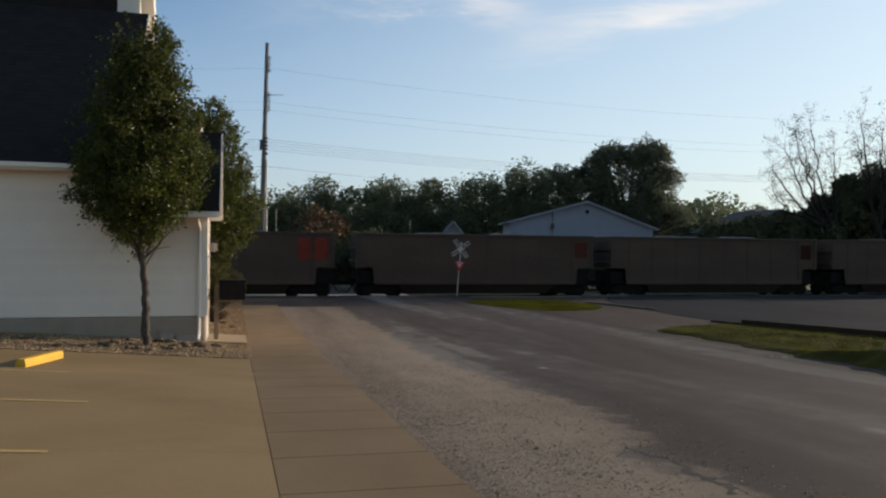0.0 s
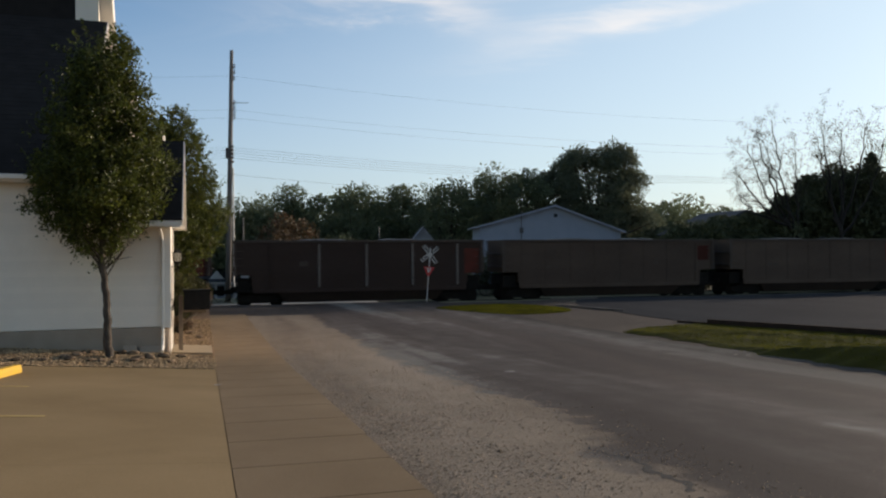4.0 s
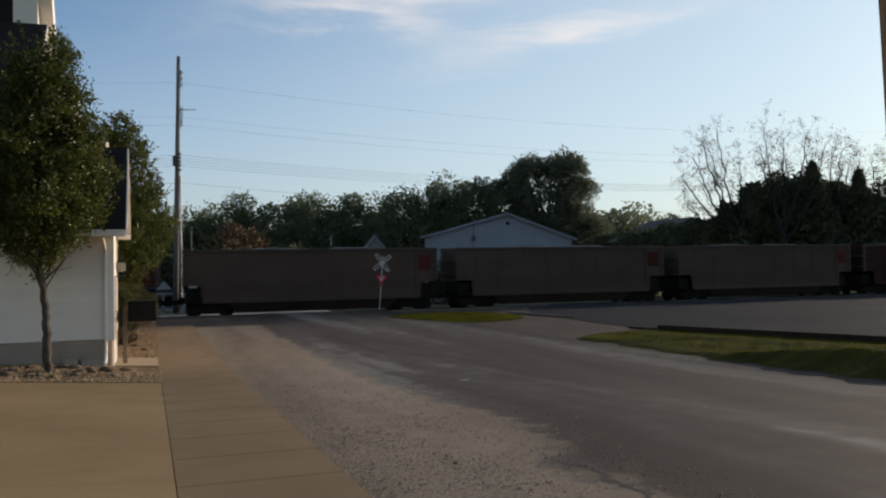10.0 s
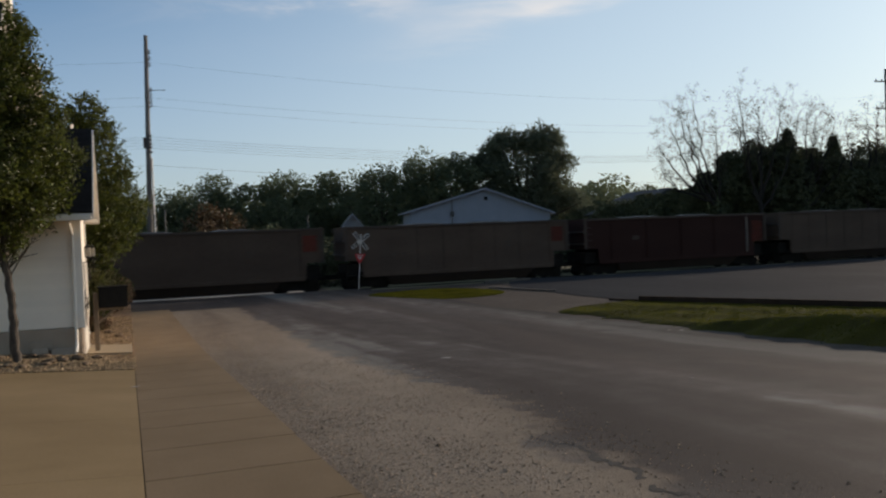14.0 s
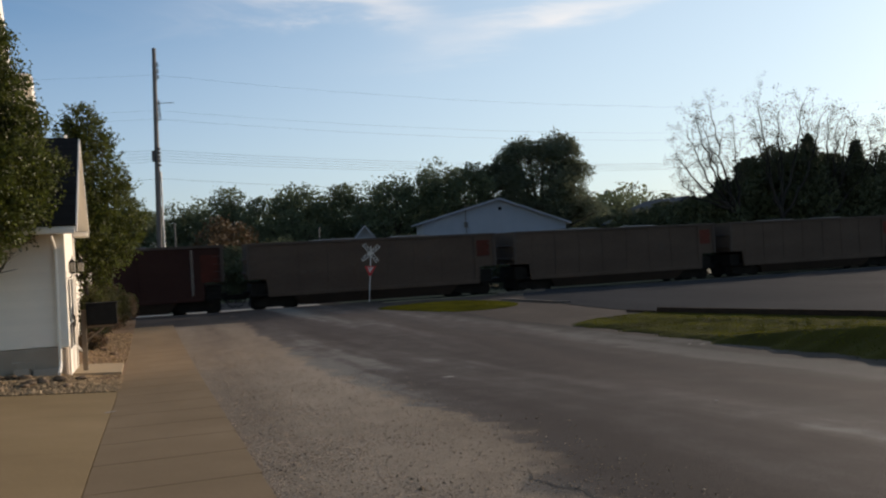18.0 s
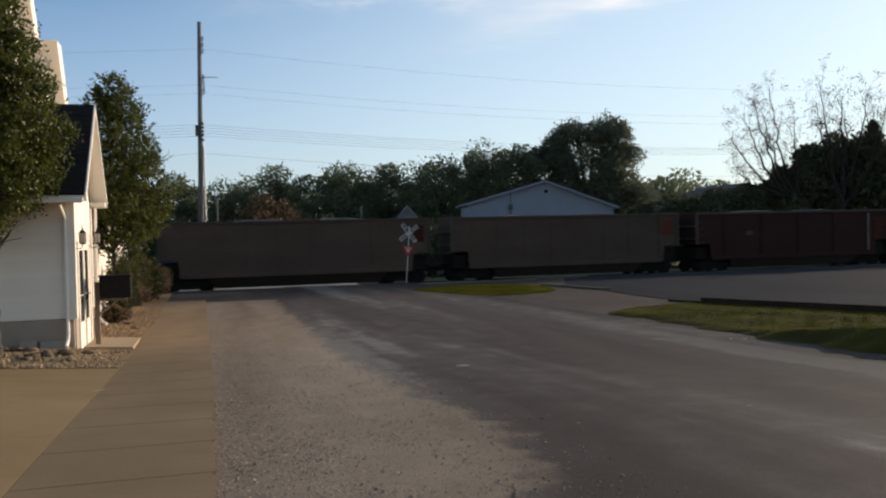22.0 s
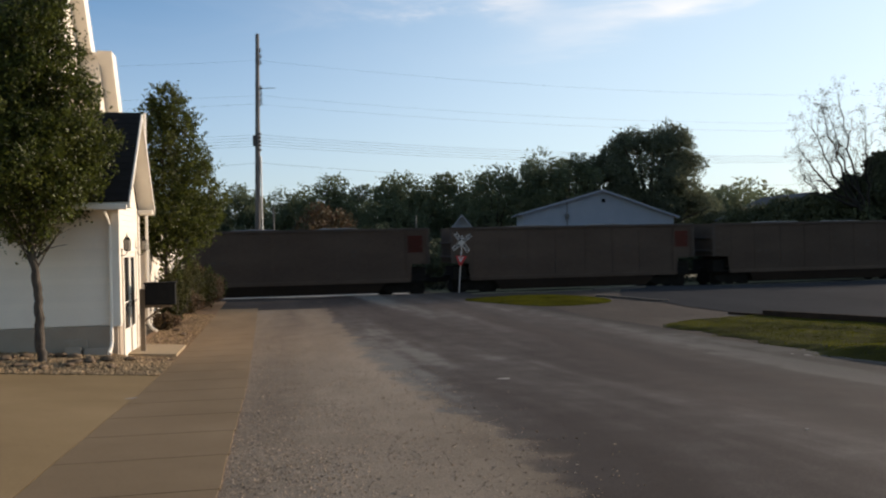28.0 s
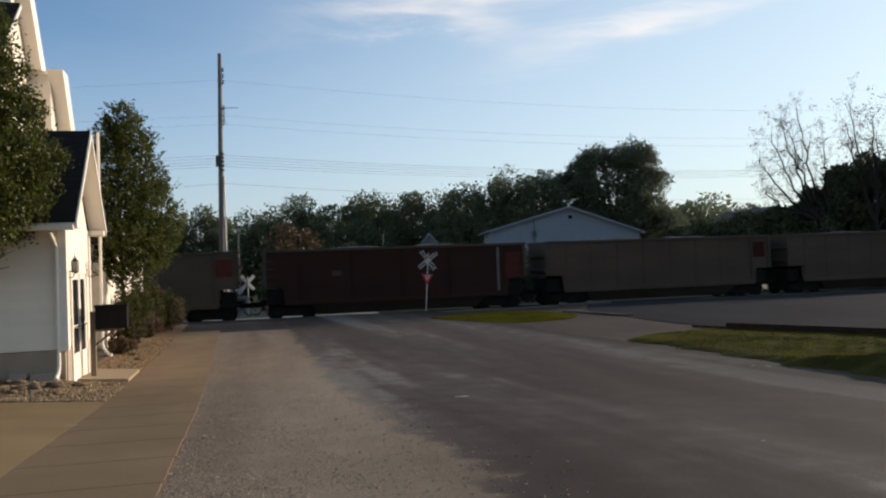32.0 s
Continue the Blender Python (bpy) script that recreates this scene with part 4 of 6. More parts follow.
# ---- railway ----
SL = math.atan(0.22)
TD, TN = Vector((math.cos(SL), math.sin(SL), 0)), Vector((-math.sin(SL), math.cos(SL), 0))
T0 = Vector((0, 47.4, 0)) + TN * 1.6
RAIL_Z = -1.45


def track():
    m = Matrix.Translation((T0.x, T0.y, RAIL_Z)) @ Matrix.Rotation(SL, 4, "Z")
    g = Geo()
    g.prism([(-420, -2.3, -0.36), (-420, 2.3, -0.36), (-420, 1.5, -0.14), (-420, -1.5, -0.14)], (840, 0, 0))
    solid("ballast", g, M_BALLAST, "grey stone ballast under the railway", "ballast", m, kind="structure")
    rail = thing("railway_track", "single railway track on dark sleepers and ballast", "railway track", m, kind="structure")
    for y in (-0.7525, 0.7525):
        r = Geo()
        prof = [(-0.07, -0.17), (0.07, -0.17), (0.07, -0.155), (0.01, -0.14), (0.01, -0.045), (0.036, -0.035), (0.036, 0), (-0.036, 0), (-0.036, -0.035), (-0.01, -0.045), (-0.01, -0.14), (-0.07, -0.155)]
        r.prism([(-420, y + a, b) for a, b in prof], (840, 0, 0))
        part("rail", r, M_RAIL, rail)
    tie = Geo().box((0, 0, -0.21), (0.23, 2.6, 0.15)).mesh("sleeper", M_TIE)
    for k in range(-60, 130):
        ob = new("sleeper", tie)
        ob.parent = rail
        ob.location = (k * 0.53, 0, 0)
    # planks of the level crossing, between and beside the rails
    plank = Geo().box((0, 0, -0.03), (9.6, 0.24, 0.055)).mesh("crossing_plank", M_TIE)
    for y in (-1.25, -1.0, -0.5, -0.25, 0.0, 0.25, 0.5, 1.0, 1.25):
        ob = new("crossing_plank", plank)
        ob.parent = rail
        ob.location = (-4.3, y, 0)


track()


def along_track(name, material, label, category, s0, s1, q0, q1, lift):
    vs, fs = [], []
    n, k = int((s1 - s0) / 1.5), 5
    for i in range(n + 1):
        for j in range(k + 1):
            p = T0 + TD * (s0 + (s1 - s0) * i / n) + TN * (q0 + (q1 - q0) * j / k + 0.12 * math.sin(i * 1.7) * (j in (0, k)))
            vs.append((p.x, p.y, ground_at(p.x, p.y) + lift))
    for i in range(n):
        for j in range(k):
            a = i * (k + 1) + j
            fs.append((a, a + 1, a + k + 2, a + k + 1))
    tagged(new(name, raw_mesh(name, vs, fs, material, True)), label, category, kind="structure")


# near-black ground beside the track; the train's shade is put into its colour
M_TRACKSHADE = mat("shade_dark_ground", (0.018, 0.016, 0.014), (0.036, 0.032, 0.028), 0.95, 2, 30, 0.6)
# gravel colour raised so the ground seen under the cars looks sunlit
M_PALE = mat("sunlit_pale_gravel", (0.21, 0.19, 0.165), (0.28, 0.26, 0.23), 0.95, 2, 30, 0.4)
along_track("dark_margin", M_TRACKSHADE, "dark ground strip along the railway, the train's shade painted in", "ground", -70, 80, -4.4, -1.9, 0.03)
along_track("pale_strip", M_PALE, "gravel strip behind the railway, paled to look sunlit", "gravel", -70, -1.0, 2.4, 4.6, 0.03)


def coal_car(name, label, body_mat, trim_mat, panel, pale=(), fresh=False):
    """An open coal car 15.1 m long; origin at the rails, x along the track."""
    th = thing(name, label, "coal car", group="coal cars of the train")
    L2, W = 7.45, 1.55
    top, sill = 3.87, 0.88
    for s in (-1, 1):
        g = Geo()
        # the side sheet, deeper between the trucks where the tub hangs low
        pts = [(-L2, 1.85), (-6.45, 1.85), (-6.38, sill), (6.38, sill), (6.45, 1.85), (L2, 1.85), (L2, top), (-L2, top)]
        g.prism([(x, s * W, z) for x, z in pts], (0, -s * 0.06, 0))
        part("side_sheet", g, body_mat, th)
        # lower side and tub get the steel with shade in its colour
        part("slope_sheet", Geo().prism([(-5.0, s * W, sill), (5.0, s * W, sill), (4.55, s * (W - 0.4), 0.26), (-4.55, s * (W - 0.4), 0.26)], (0, -s * 0.06, 0)), M_TUBSHADE, th, "inward-leaning lower side of the tub, painted in shade")
        part("top_chord", Geo().box((0, s * (W + 0.02), top - 0.06), (2 * L2 + 0.1, 0.13, 0.14)), trim_mat, th)
        part("side_sill", Geo().box((0, s * (W + 0.015), sill + 0.05), (12.7, 0.09, 0.2)), body_mat, th)
    for s in (-1, 1):
        e = Geo()
        e.prism([(s * L2, -W, 1.85), (s * L2, W, 1.85), (s * L2, W, top), (s * L2, -W, top)], (-s * 0.06, 0, 0))
        part("end_sheet", e, body_mat, th)
        for z in (2.2, 3.0):
            part("end_brace", Geo().box((s * (L2 + 0.05), 0, z), (0.1, 2 * W, 0.12)), trim_mat, th)
        post = Geo().box((s * (L2 - 0.06), -(W + 0.03), (1.85 + top) / 2), (0.16, 0.1, top - 1.85))
        part("corner_post", post, trim_mat, th)
        for k in range(4):
            part("grab_iron", Geo().tube([(s * (L2 - 0.55), -(W + 0.06), 2.0 + 0.42 * k), (s * (L2 - 0.12), -(W + 0.06), 2.0 + 0.42 * k)], 0.014, 5), trim_mat, th)
        # truck: frames, bolster and wheels
        bx = s * 5.95
        truck = part("truck", Geo().box((bx, 0, 0.62), (0.4, 2.3, 0.3)), M_UNDER, th, "sooty four-wheeled truck")
        for sy in (-1, 1):
            fr = Geo()
            fr.prism([(bx - 1.15, sy * 1.0, 0.42), (bx - 0.75, sy * 1.0, 0.28), (bx - 0.35, sy * 1.0, 0.24), (bx + 0.35, sy * 1.0, 0.24), (bx + 0.75, sy * 1.0, 0.28), (bx + 1.15, sy * 1.0, 0.42), (bx + 1.15, sy * 1.0, 0.62), (bx + 0.4, sy * 1.0, 0.86), (bx - 0.4, sy * 1.0, 0.86), (bx - 1.15, sy * 1.0, 0.62)], (0, sy * 0.14, 0))
            part("side_frame", fr, M_UNDER, truck)
            for wx in (-0.89, 0.89):
                part("wheel", Geo().tube([(bx + wx, sy * 0.69, 0.457), (bx + wx, sy * 0.83, 0.457)], 0.457, 20), M_UNDER, truck)
        # solid dark boxes, added to fill the space round the truck with darkness
        part("truck_fill", Geo().box((s * 6.1, 0, 0.72), (2.3, 1.5, 0.86)), M_UNDER, th, "dark box filling the space behind the truck frames")
        part("end_fill", Geo().box((s * 6.9, 0, 1.3), (0.8, 2.5, 0.7)), M_UNDER, th, "dark box filling the notch at the car's end")
        part("coupler", Geo().box((s * (L2 + 0.36), 0, 0.88), (0.72, 0.26, 0.28)), M_UNDER, th)
        part("draft_sill", Geo().box((s * (L2 - 0.6), 0, 0.98), (1.6, 0.5, 0.34)), M_UNDER, th)
        hose = Geo().tube([(s * (L2 + 0.05), -0.35, 0.85), (s * (L2 + 0.25), -0.35, 0.45), (s * (L2 + 0.5), -0.32, 0.3), (s * (L2 + 0.62), -0.3, 0.42)], 0.03, 6)
        part("air_hose", hose, M_UNDER, th)
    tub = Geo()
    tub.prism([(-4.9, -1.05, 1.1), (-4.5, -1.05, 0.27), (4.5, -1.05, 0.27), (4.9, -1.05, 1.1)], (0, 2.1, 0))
    part("tub", tub, M_TUBSHADE, th)
    part("floor", Geo().box((0, 0, sill + 0.05), (2 * L2 - 0.2, 2 * W - 0.2, 0.08)), M_UNDER, th)
    box = Geo().box((6.75, -1.2, 1.0), (0.5, 0.4, 0.55))
    part("brake_cylinder", box, M_UNDER, th)
    if panel:
        if fresh:
            for x in (5.75, 6.7):
                part("painted_panel", Geo().box((x, -(W + 0.012), 2.9), (0.8, 0.03, 1.25)), M_FRESH, th, "bright red end panel")
        else:
            part("painted_panel", Geo().box((6.62, -(W + 0.012), 2.98), (0.92, 0.03, 0.95)), M_PANEL, th, "faded orange-red end panel")
        part("rib", Geo().box((6.17, -(W + 0.03), 2.4), (0.12, 0.08, 2.5)), body_mat, th)
        for x in (-6.2, -4.6, -2.9, -1.2, 0.6, 2.3, 4.0):
            part("seam", Geo().box((x, -(W + 0.008), 2.45), (0.07, 0.03, 2.6)), body_mat, th)
        for x, z, w in ((-4.35, 2.15, 0.3), (-3.85, 2.15, 0.24), (3.2, 2.6, 0.34), (3.2, 2.35, 0.26)):
            part("stencil", Geo().box((x, -(W + 0.005), z), (w, 0.016, 0.13)), M_CARTRIM, th, "worn unreadable stencil bar")
    else:
        for x in (-5.4, -2.6, 0.2, 3.0, 5.8):
            part("rib", Geo().box((x, -(W + 0.03), 2.4), (0.1, 0.07, 2.5)), M_PALERIB if x in pale else body_mat, th)
        part("painted_panel", Geo().box((6.7, -(W + 0.012), 2.6), (0.9, 0.03, 1.5)), M_PANEL, th, "faded red end panel")
        part("stencil", Geo().box((-3.5, -(W + 0.005), 2.5), (0.5, 0.016, 0.28)), M_CARTRIM, th, "worn unreadable stencil block")
    heap = Geo()
    nx, ny = 26, 6
    hv = []
    for i in range(nx + 1):
        for j in range(ny + 1):
            a, b = i / nx, j / ny
            edge = min(1, 5 * min(a, 1 - a)) * min(1, 3.0 * min(b, 1 - b))
            hv.append((-7.35 + 14.7 * a, -1.45 + 2.9 * b, 3.57 + 0.42 * edge * (0.75 + 0.25 * math.sin(a * 19 + b * 3)) + 0.05 * noise.noise((a * 30, b * 8, 2))))
    hf = [(i * (ny + 1) + j, (i + 1) * (ny + 1) + j, (i + 1) * (ny + 1) + j + 1, i * (ny + 1) + j + 1) for i in range(nx) for j in range(ny)]
    heap.add(hv, hf)
    part("coal_load", heap, M_COAL, th, "heaped black coal", smooth=True)
    return th


CAR_PITCH = 16.2
RED_CARS, RIBBED_CARS, FRESH_CARS = (-4, -8, -13, -21), (-3,), (-1,)
CARS = {}


def train():
    """Twenty-nine cars; car i lies between couplings i and i + 1."""
    first = {}
    for i in range(-24, 5):
        sort = "fresh" if i in FRESH_CARS else "ribbed" if i in RIBBED_CARS else "red" if i in RED_CARS else "grey"
        if sort not in first:
            if sort == "ribbed":
                first[sort] = coal_car("coal_car", "dark brown-red open coal car with pale side ribs", M_CARBROWN, M_CARTRIM, False, (-2.6, 0.2, 3.0, 5.8))
            elif sort == "red":
                first[sort] = coal_car("coal_car", "dull dark red open coal car heaped with coal", M_CARRED, M_CARTRIM, False, (5.8,))
            elif sort == "fresh":
                first[sort] = coal_car("coal_car", "weathered brown open coal car with bright red end panels", M_CAR, M_CARTRIM, True, fresh=True)
            else:
                first[sort] = coal_car("coal_car", "weathered grey-brown open coal car with red end panel", M_CAR, M_CARTRIM, True)
            CARS[i] = first[sort]
        else:
            CARS[i] = copy_thing(first[sort], Matrix.Identity(4))


def coupling(t):
    """How far along the track coupling 0 is at t seconds."""
    return -5.66 + 10.859 * t - 0.000311 * t ** 3


train()


def motions():
    for i, ob in CARS.items():
        rows = []
        for k in range(17):
            t = 2.0 * k
            s = coupling(t) + CAR_PITCH * (i + 0.5)
            p = T0 + TD * s
            rows.append((t, pose(p.x, p.y, RAIL_Z, 0, 0, math.degrees(SL))))
        walk(ob, rows)


def text(body, size, parent, m, material, name="lettering", sx=1.0):
    cu = bpy.data.curves.new(name, "FONT")
    cu.body, cu.size, cu.align_x, cu.align_y, cu.extrude, cu.offset = body, size, "CENTER", "CENTER", 0.002, 0.05 * size
    cu.materials.append(material)
    ob = new(name, cu)
    ob.parent = parent
    ob.matrix_local = m @ Matrix.Diagonal((sx, 1, 1, 1))
    return ob


def crossbuck():
    x, y = 1.0, 44.45
    g0 = ground_at(x, y)
    th = thing("crossing_sign", "white railroad crossbuck over a red yield sign on a post", "railroad sign", pose(x, y, g0, 0, 4.4, -4))
    part("post", Geo().box((0, 0, 1.5), (0.055, 0.05, 3.1)), M_GALV, th, "thin grey steel post")
    zc = 2.68
    for k, (ang, word) in enumerate(((42, "RAILROAD"), (-50, "CROSSING"))):
        m = Matrix.Translation((0, -0.04 - 0.012 * k, zc)) @ Matrix.Rotation(radians(-ang), 4, "Y")
        part("blade", Geo().box((0, 0, 0), (1.22, 0.01, 0.215), m), M_SIGNW, th, "white crossbuck blade")
        half = len(word) // 2
        for side, w in ((-1, word[:half]), (1, word[half:])):
            text(w, 0.2, th, m @ Matrix.Translation((side * 0.36, -0.007, 0)) @ Matrix.Rotation(radians(90), 4, "X"), M_INK)
    tri = [(-0.31, 0), (0.31, 0), (0.04, -0.52), (-0.04, -0.52)]
    part("yield_plate", Geo().prism([(a, -0.03, 1.95 + b) for a, b in tri], (0, -0.006, 0)), M_SIGNR, th, "red yield plate")
    part("yield_centre", Geo().prism([(a * 0.55, -0.038, 1.90 + b * 0.52) for a, b in tri], (0, -0.004, 0)), M_SIGNW, th, "white centre of the yield plate")
    text("YIELD", 0.08, th, Matrix.Translation((0, -0.046, 1.83)) @ Matrix.Rotation(radians(90), 4, "X"), M_SIGNR)


crossbuck()


def far_crossbuck():
    x, y = -10.6, 54.2
    th = thing("crossing_sign", "bare-backed crossbuck and round sign beyond the railway", "railroad sign", pose(x, y, ground_at(x, y), 0, 0, 38))
    part("post", Geo().box((0, 0, 1.25), (0.07, 0.05, 2.6)), M_GALV, th, "thin grey steel post")
    for k, ang in enumerate((45, -45)):
        m = Matrix.Translation((0, 0.04 + 0.012 * k, 2.15)) @ Matrix.Rotation(radians(-ang), 4, "Y")
        part("blade", Geo().box((0, 0, 0), (1.22, 0.01, 0.215), m), M_GALV, th, "unpainted back of a crossbuck blade")
    p2 = (x - 0.47, y - 0.5)
    rd = thing("round_sign", "pale round sign on a thin post beyond the railway", "road sign", pose(*p2, ground_at(*p2), 0, 0, 10))
    part("disc", Geo().tube([(0, -0.05, 1.7), (0, -0.035, 1.7)], 0.26, 20), M_SIGNW, rd, "pale round sign plate")
    part("post", Geo().box((0, 0, 0.95), (0.06, 0.05, 2.0)), M_WOOD, rd, "dark thin post")


far_crossbuck()

# ---- church ----
CM = Matrix.Rotation(radians(HEAD), 4, "Z")              # local x is v, local y is u


def church():
    th = thing("church", "white clapboard church with steep dark shingle roofs", "church", CM)
    FU, AV, NV = 18.75, -0.83, -3.0                      # front wall, porch gable wall, nave gable wall
    # nave: walls, foundation
    far = 28.85
    part("foundation", Geo().box(((-15.9 + AV) / 2, FU + 0.06, -0.45), (15.9 + AV, 0.12, 0.9)), M_FOUND, th, "grey parged foundation")
    part("foundation", Geo().box((AV - 0.18, FU + 0.38, -0.45), (0.4, 0.55, 0.88)), M_FOUND, th, "grey parged foundation")
    part("foundation", Geo().box((AV - 0.18, 21.27, -0.45), (0.4, 0.42, 0.88)), M_FOUND, th, "grey parged foundation")
    part("foundation", Geo().box((NV - 0.06, (21.3 + far) / 2, -0.5), (0.12, far - 21.3, 1.0)), M_FOUND, th, "grey parged foundation")
    core = Geo()
    core.prism([(-15.5, FU + 0.03, 0), (NV - 0.03, FU + 0.03, 0), (NV - 0.03, FU + 0.03, 3.5), (-15.5, FU + 0.03, 3.5)], (0, far - FU - 0.06, 0))
    part("wall_core", core, M_TRIM, th)
    gab = Geo()
    gab.prism([(NV - 0.03, FU + 0.03, 3.4), (NV - 0.03, far - 0.03, 3.4), (NV - 0.03, 23.8, 7.85)], (-0.1, 0, 0))
    part("gable_core", gab, M_TRIM, th)
    pc = Geo()
    pc.prism([(AV - 0.03, FU + 0.03, 0), (AV - 0.03, 21.47, 0), (AV - 0.03, 21.47, 2.3), (AV - 0.03, 20.1, 4.0), (AV - 0.03, FU + 0.03, 2.3)], (-2.1, 0, 0))
    part("porch_core", pc, M_TRIM, th)
    # clapboards, each a board with a drip edge
    ex = 0.115

    def board(p0, p1, z, out):
        """A lapped board between two points of the wall's foot, facing out."""
        a, b, o = Vector((*p0, z)), Vector((*p1, z)), Vector((*out, 0))
        up = Vector((0, 0, ex * 1.06))
        return Geo().prism([a, a + o * 0.013, a + up + o * 0.004, a + up], b - a)

    for k in range(29):
        z = 0.02 + ex * k
        if z > 3.28:
            break
        # the porch front ends lower
        v1 = AV - 0.06 if z < 2.26 else NV - 0.02
        part("clapboard", board((-9.5, FU), (v1, FU), z, (0, -1)), M_SIDING, th)
    for k in range(34):
        z = 0.02 + ex * k
        if z < 2.25:
            spans = ((FU + 0.09, 19.26), (21.05, 21.42)) if z < 1.46 else ((FU + 0.09, 21.4),)
        else:
            w = (3.98 - z) * 1.33 / 1.7
            if w < 0.08:
                break
            spans = ((20.1 - w, 20.1 + w),)
        for a, b in spans:
            part("clapboard", board((AV, b), (AV, a), z, (1, 0)), M_SIDING, th)
    for k in range(40):
        z = 3.4 + ex * k
        w = (7.75 - z) * 5.05 / 4.4
        if w < 0.15:
            break
        part("clapboard", board((NV, 23.8 + w), (NV, 23.8 - w), z, (1, 0)), M_SIDING, th)
    for k in range(29):
        z = 0.02 + ex * k
        part("clapboard", board((NV, far), (NV, 21.25), z, (1, 0)), M_SIDING, th)
    # trim
    part("corner_board", Geo().box((AV + 0.0, FU + 0.02, 1.13), (0.14, 0.16, 2.3)), M_TRIM, th)
    part("corner_board", Geo().box((AV - 0.02, 21.47, 1.13), (0.12, 0.14, 2.3)), M_TRIM, th)
    part("corner_board", Geo().box((NV - 0.02, FU - 0.0, 2.95), (0.12, 0.1, 1.2)), M_TRIM, th)
    part("corner_board", Geo().box((NV, far, 1.7), (0.14, 0.14, 3.4)), M_TRIM, th)
    dp = Geo().tube([(AV - 0.14, FU - 0.42, 2.24), (AV - 0.12, FU - 0.2, 2.1), (AV - 0.1, FU - 0.07, 1.96), (AV - 0.1, FU - 0.07, -0.3), (AV - 0.1, FU - 0.16, -0.42), (AV - 0.1, FU - 0.4, -0.5)], 0.034, 8)
    part("downpipe", dp, M_TRIM, th, "white downpipe at the corner")
    for z in (0.15, 1.5):
        part("pipe_strap", Geo().box((AV - 0.1, FU - 0.05, z), (0.12, 0.1, 0.03)), M_TRIM, th)
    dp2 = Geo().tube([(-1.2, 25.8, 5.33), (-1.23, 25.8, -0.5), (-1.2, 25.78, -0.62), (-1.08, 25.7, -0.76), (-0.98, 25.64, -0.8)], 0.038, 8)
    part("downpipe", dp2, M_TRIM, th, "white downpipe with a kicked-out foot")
    part("gutter", Geo().box((-8.6, 28.78, 3.36), (14.1, 0.12, 0.12)), M_TRIM, th, "white eave gutter")

    # roofs: a deck and lapped shingle courses
    def roof(ridge_u, ridge_z, eave_u, eave_z, v0, v1, name, rows, thick=0.09):
        d = Vector((0, eave_u - ridge_u, eave_z - ridge_z))
        n = Vector((0, -d.z, d.y)) if eave_u > ridge_u else Vector((0, d.z, -d.y))
        n.normalize()
        if n.z < 0:
            n = -n
        a = Vector((0, ridge_u, ridge_z))
        g = Geo()
        g.prism([(v0, *(a.yz)), (v0, *((a + d).yz)), (v0, *((a + d - n * thick).yz)), (v0, *((a - n * thick).yz))], (v1 - v0, 0, 0))
        rf = part(name, g, M_SHINGLE, th, "dark shingle roof slope")
        length = d.length
        sh = Geo()
        step = length / rows
        dd = d.normalized()
        rng = random.Random(rows)
        for r in range(rows):
            top = a + dd * (step * r)
            bot = a + dd * (step * (r + 1) + 0.02)
            x = v0 - (0.15 if r % 2 else 0.0)
            while x < v1:
                w = 0.3 + rng.uniform(-0.02, 0.02)
                x0, x1 = max(x, v0) + 0.004, min(x + w, v1) - 0.004
                if x1 > x0 + 0.02:
                    t0, t1 = top + n * 0.006, bot + n * (0.009 + rng.uniform(0, 0.003))
                    sh.add([(x0, *t0.yz), (x1, *t0.yz), (x1, *t1.yz), (x0, *t1.yz), (x0, *(bot + n * 0.004).yz), (x1, *(bot + n * 0.004).yz)], [(0, 1, 2, 3), (3, 2, 5, 4)])
                x += w
        me = bpy.data.meshes.new("shingles")
        me.from_pydata(sh.v, [], sh.f)
        me.materials.append(M_SHINGLE)
        ob = new("shingles", me)
        ob.parent = rf
        ob["kind"] = "stuff"

    roof(20.1, 4.4, 18.22, 2.43, NV, -0.5, "roof", 15)
    roof(20.1, 4.4, 21.78, 2.43, NV, -0.5, "roof", 15)
    roof(23.8, 8.2, 18.38, 3.36, -15.6, -2.6, "roof", 38)
    roof(23.8, 8.2, 29.22, 3.36, -15.6, -3.0, "roof", 24)

    # rake boards, soffits and eave boxes
    def rake(ru, rz, eu, ez, v_out, v_wall):
        d = Vector((0, eu - ru, ez - rz))
        L = d.length
        dd = d.normalized()
        dn = Vector((0, 0, -1))
        g = Geo()
        a, b = Vector((v_out, ru, rz - 0.02)), Vector((v_out, eu, ez - 0.02))
        g.prism([a, b, b + dn * 0.14, a + dn * 0.14], (-0.03, 0, 0))
        part("rake_board", g, M_TRIM, th, "white rake board")
        s = Geo()
        s.prism([a + dn * 0.12, b + dn * 0.12, b + dn * 0.12 + Vector((v_wall - v_out, 0, 0)), a + dn * 0.12 + Vector((v_wall - v_out, 0, 0))], (0, 0, -0.02))
        part("soffit", s, M_TRIM, th, "white soffit under the gable edge")

    for eu in (18.22, 21.78):
        rake(20.1, 4.4, eu, 2.43, -0.47, AV)
    for eu in (18.38,):
        rake(23.8, 8.2, eu, 3.36, -2.57, NV)
    part("eave_box", Geo().box((-1.75, 18.5, 2.34), (2.5, 0.5, 0.1)), M_TRIM, th, "white boxed eave")
    part("eave_box", Geo().box((-1.75, 21.62, 2.34), (2.5, 0.3, 0.1)), M_TRIM, th, "white boxed eave")
    part("eave_box", Geo().box((-9.05, 18.56, 3.27), (12.9, 0.4, 0.14)), M_TRIM, th, "white boxed eave")
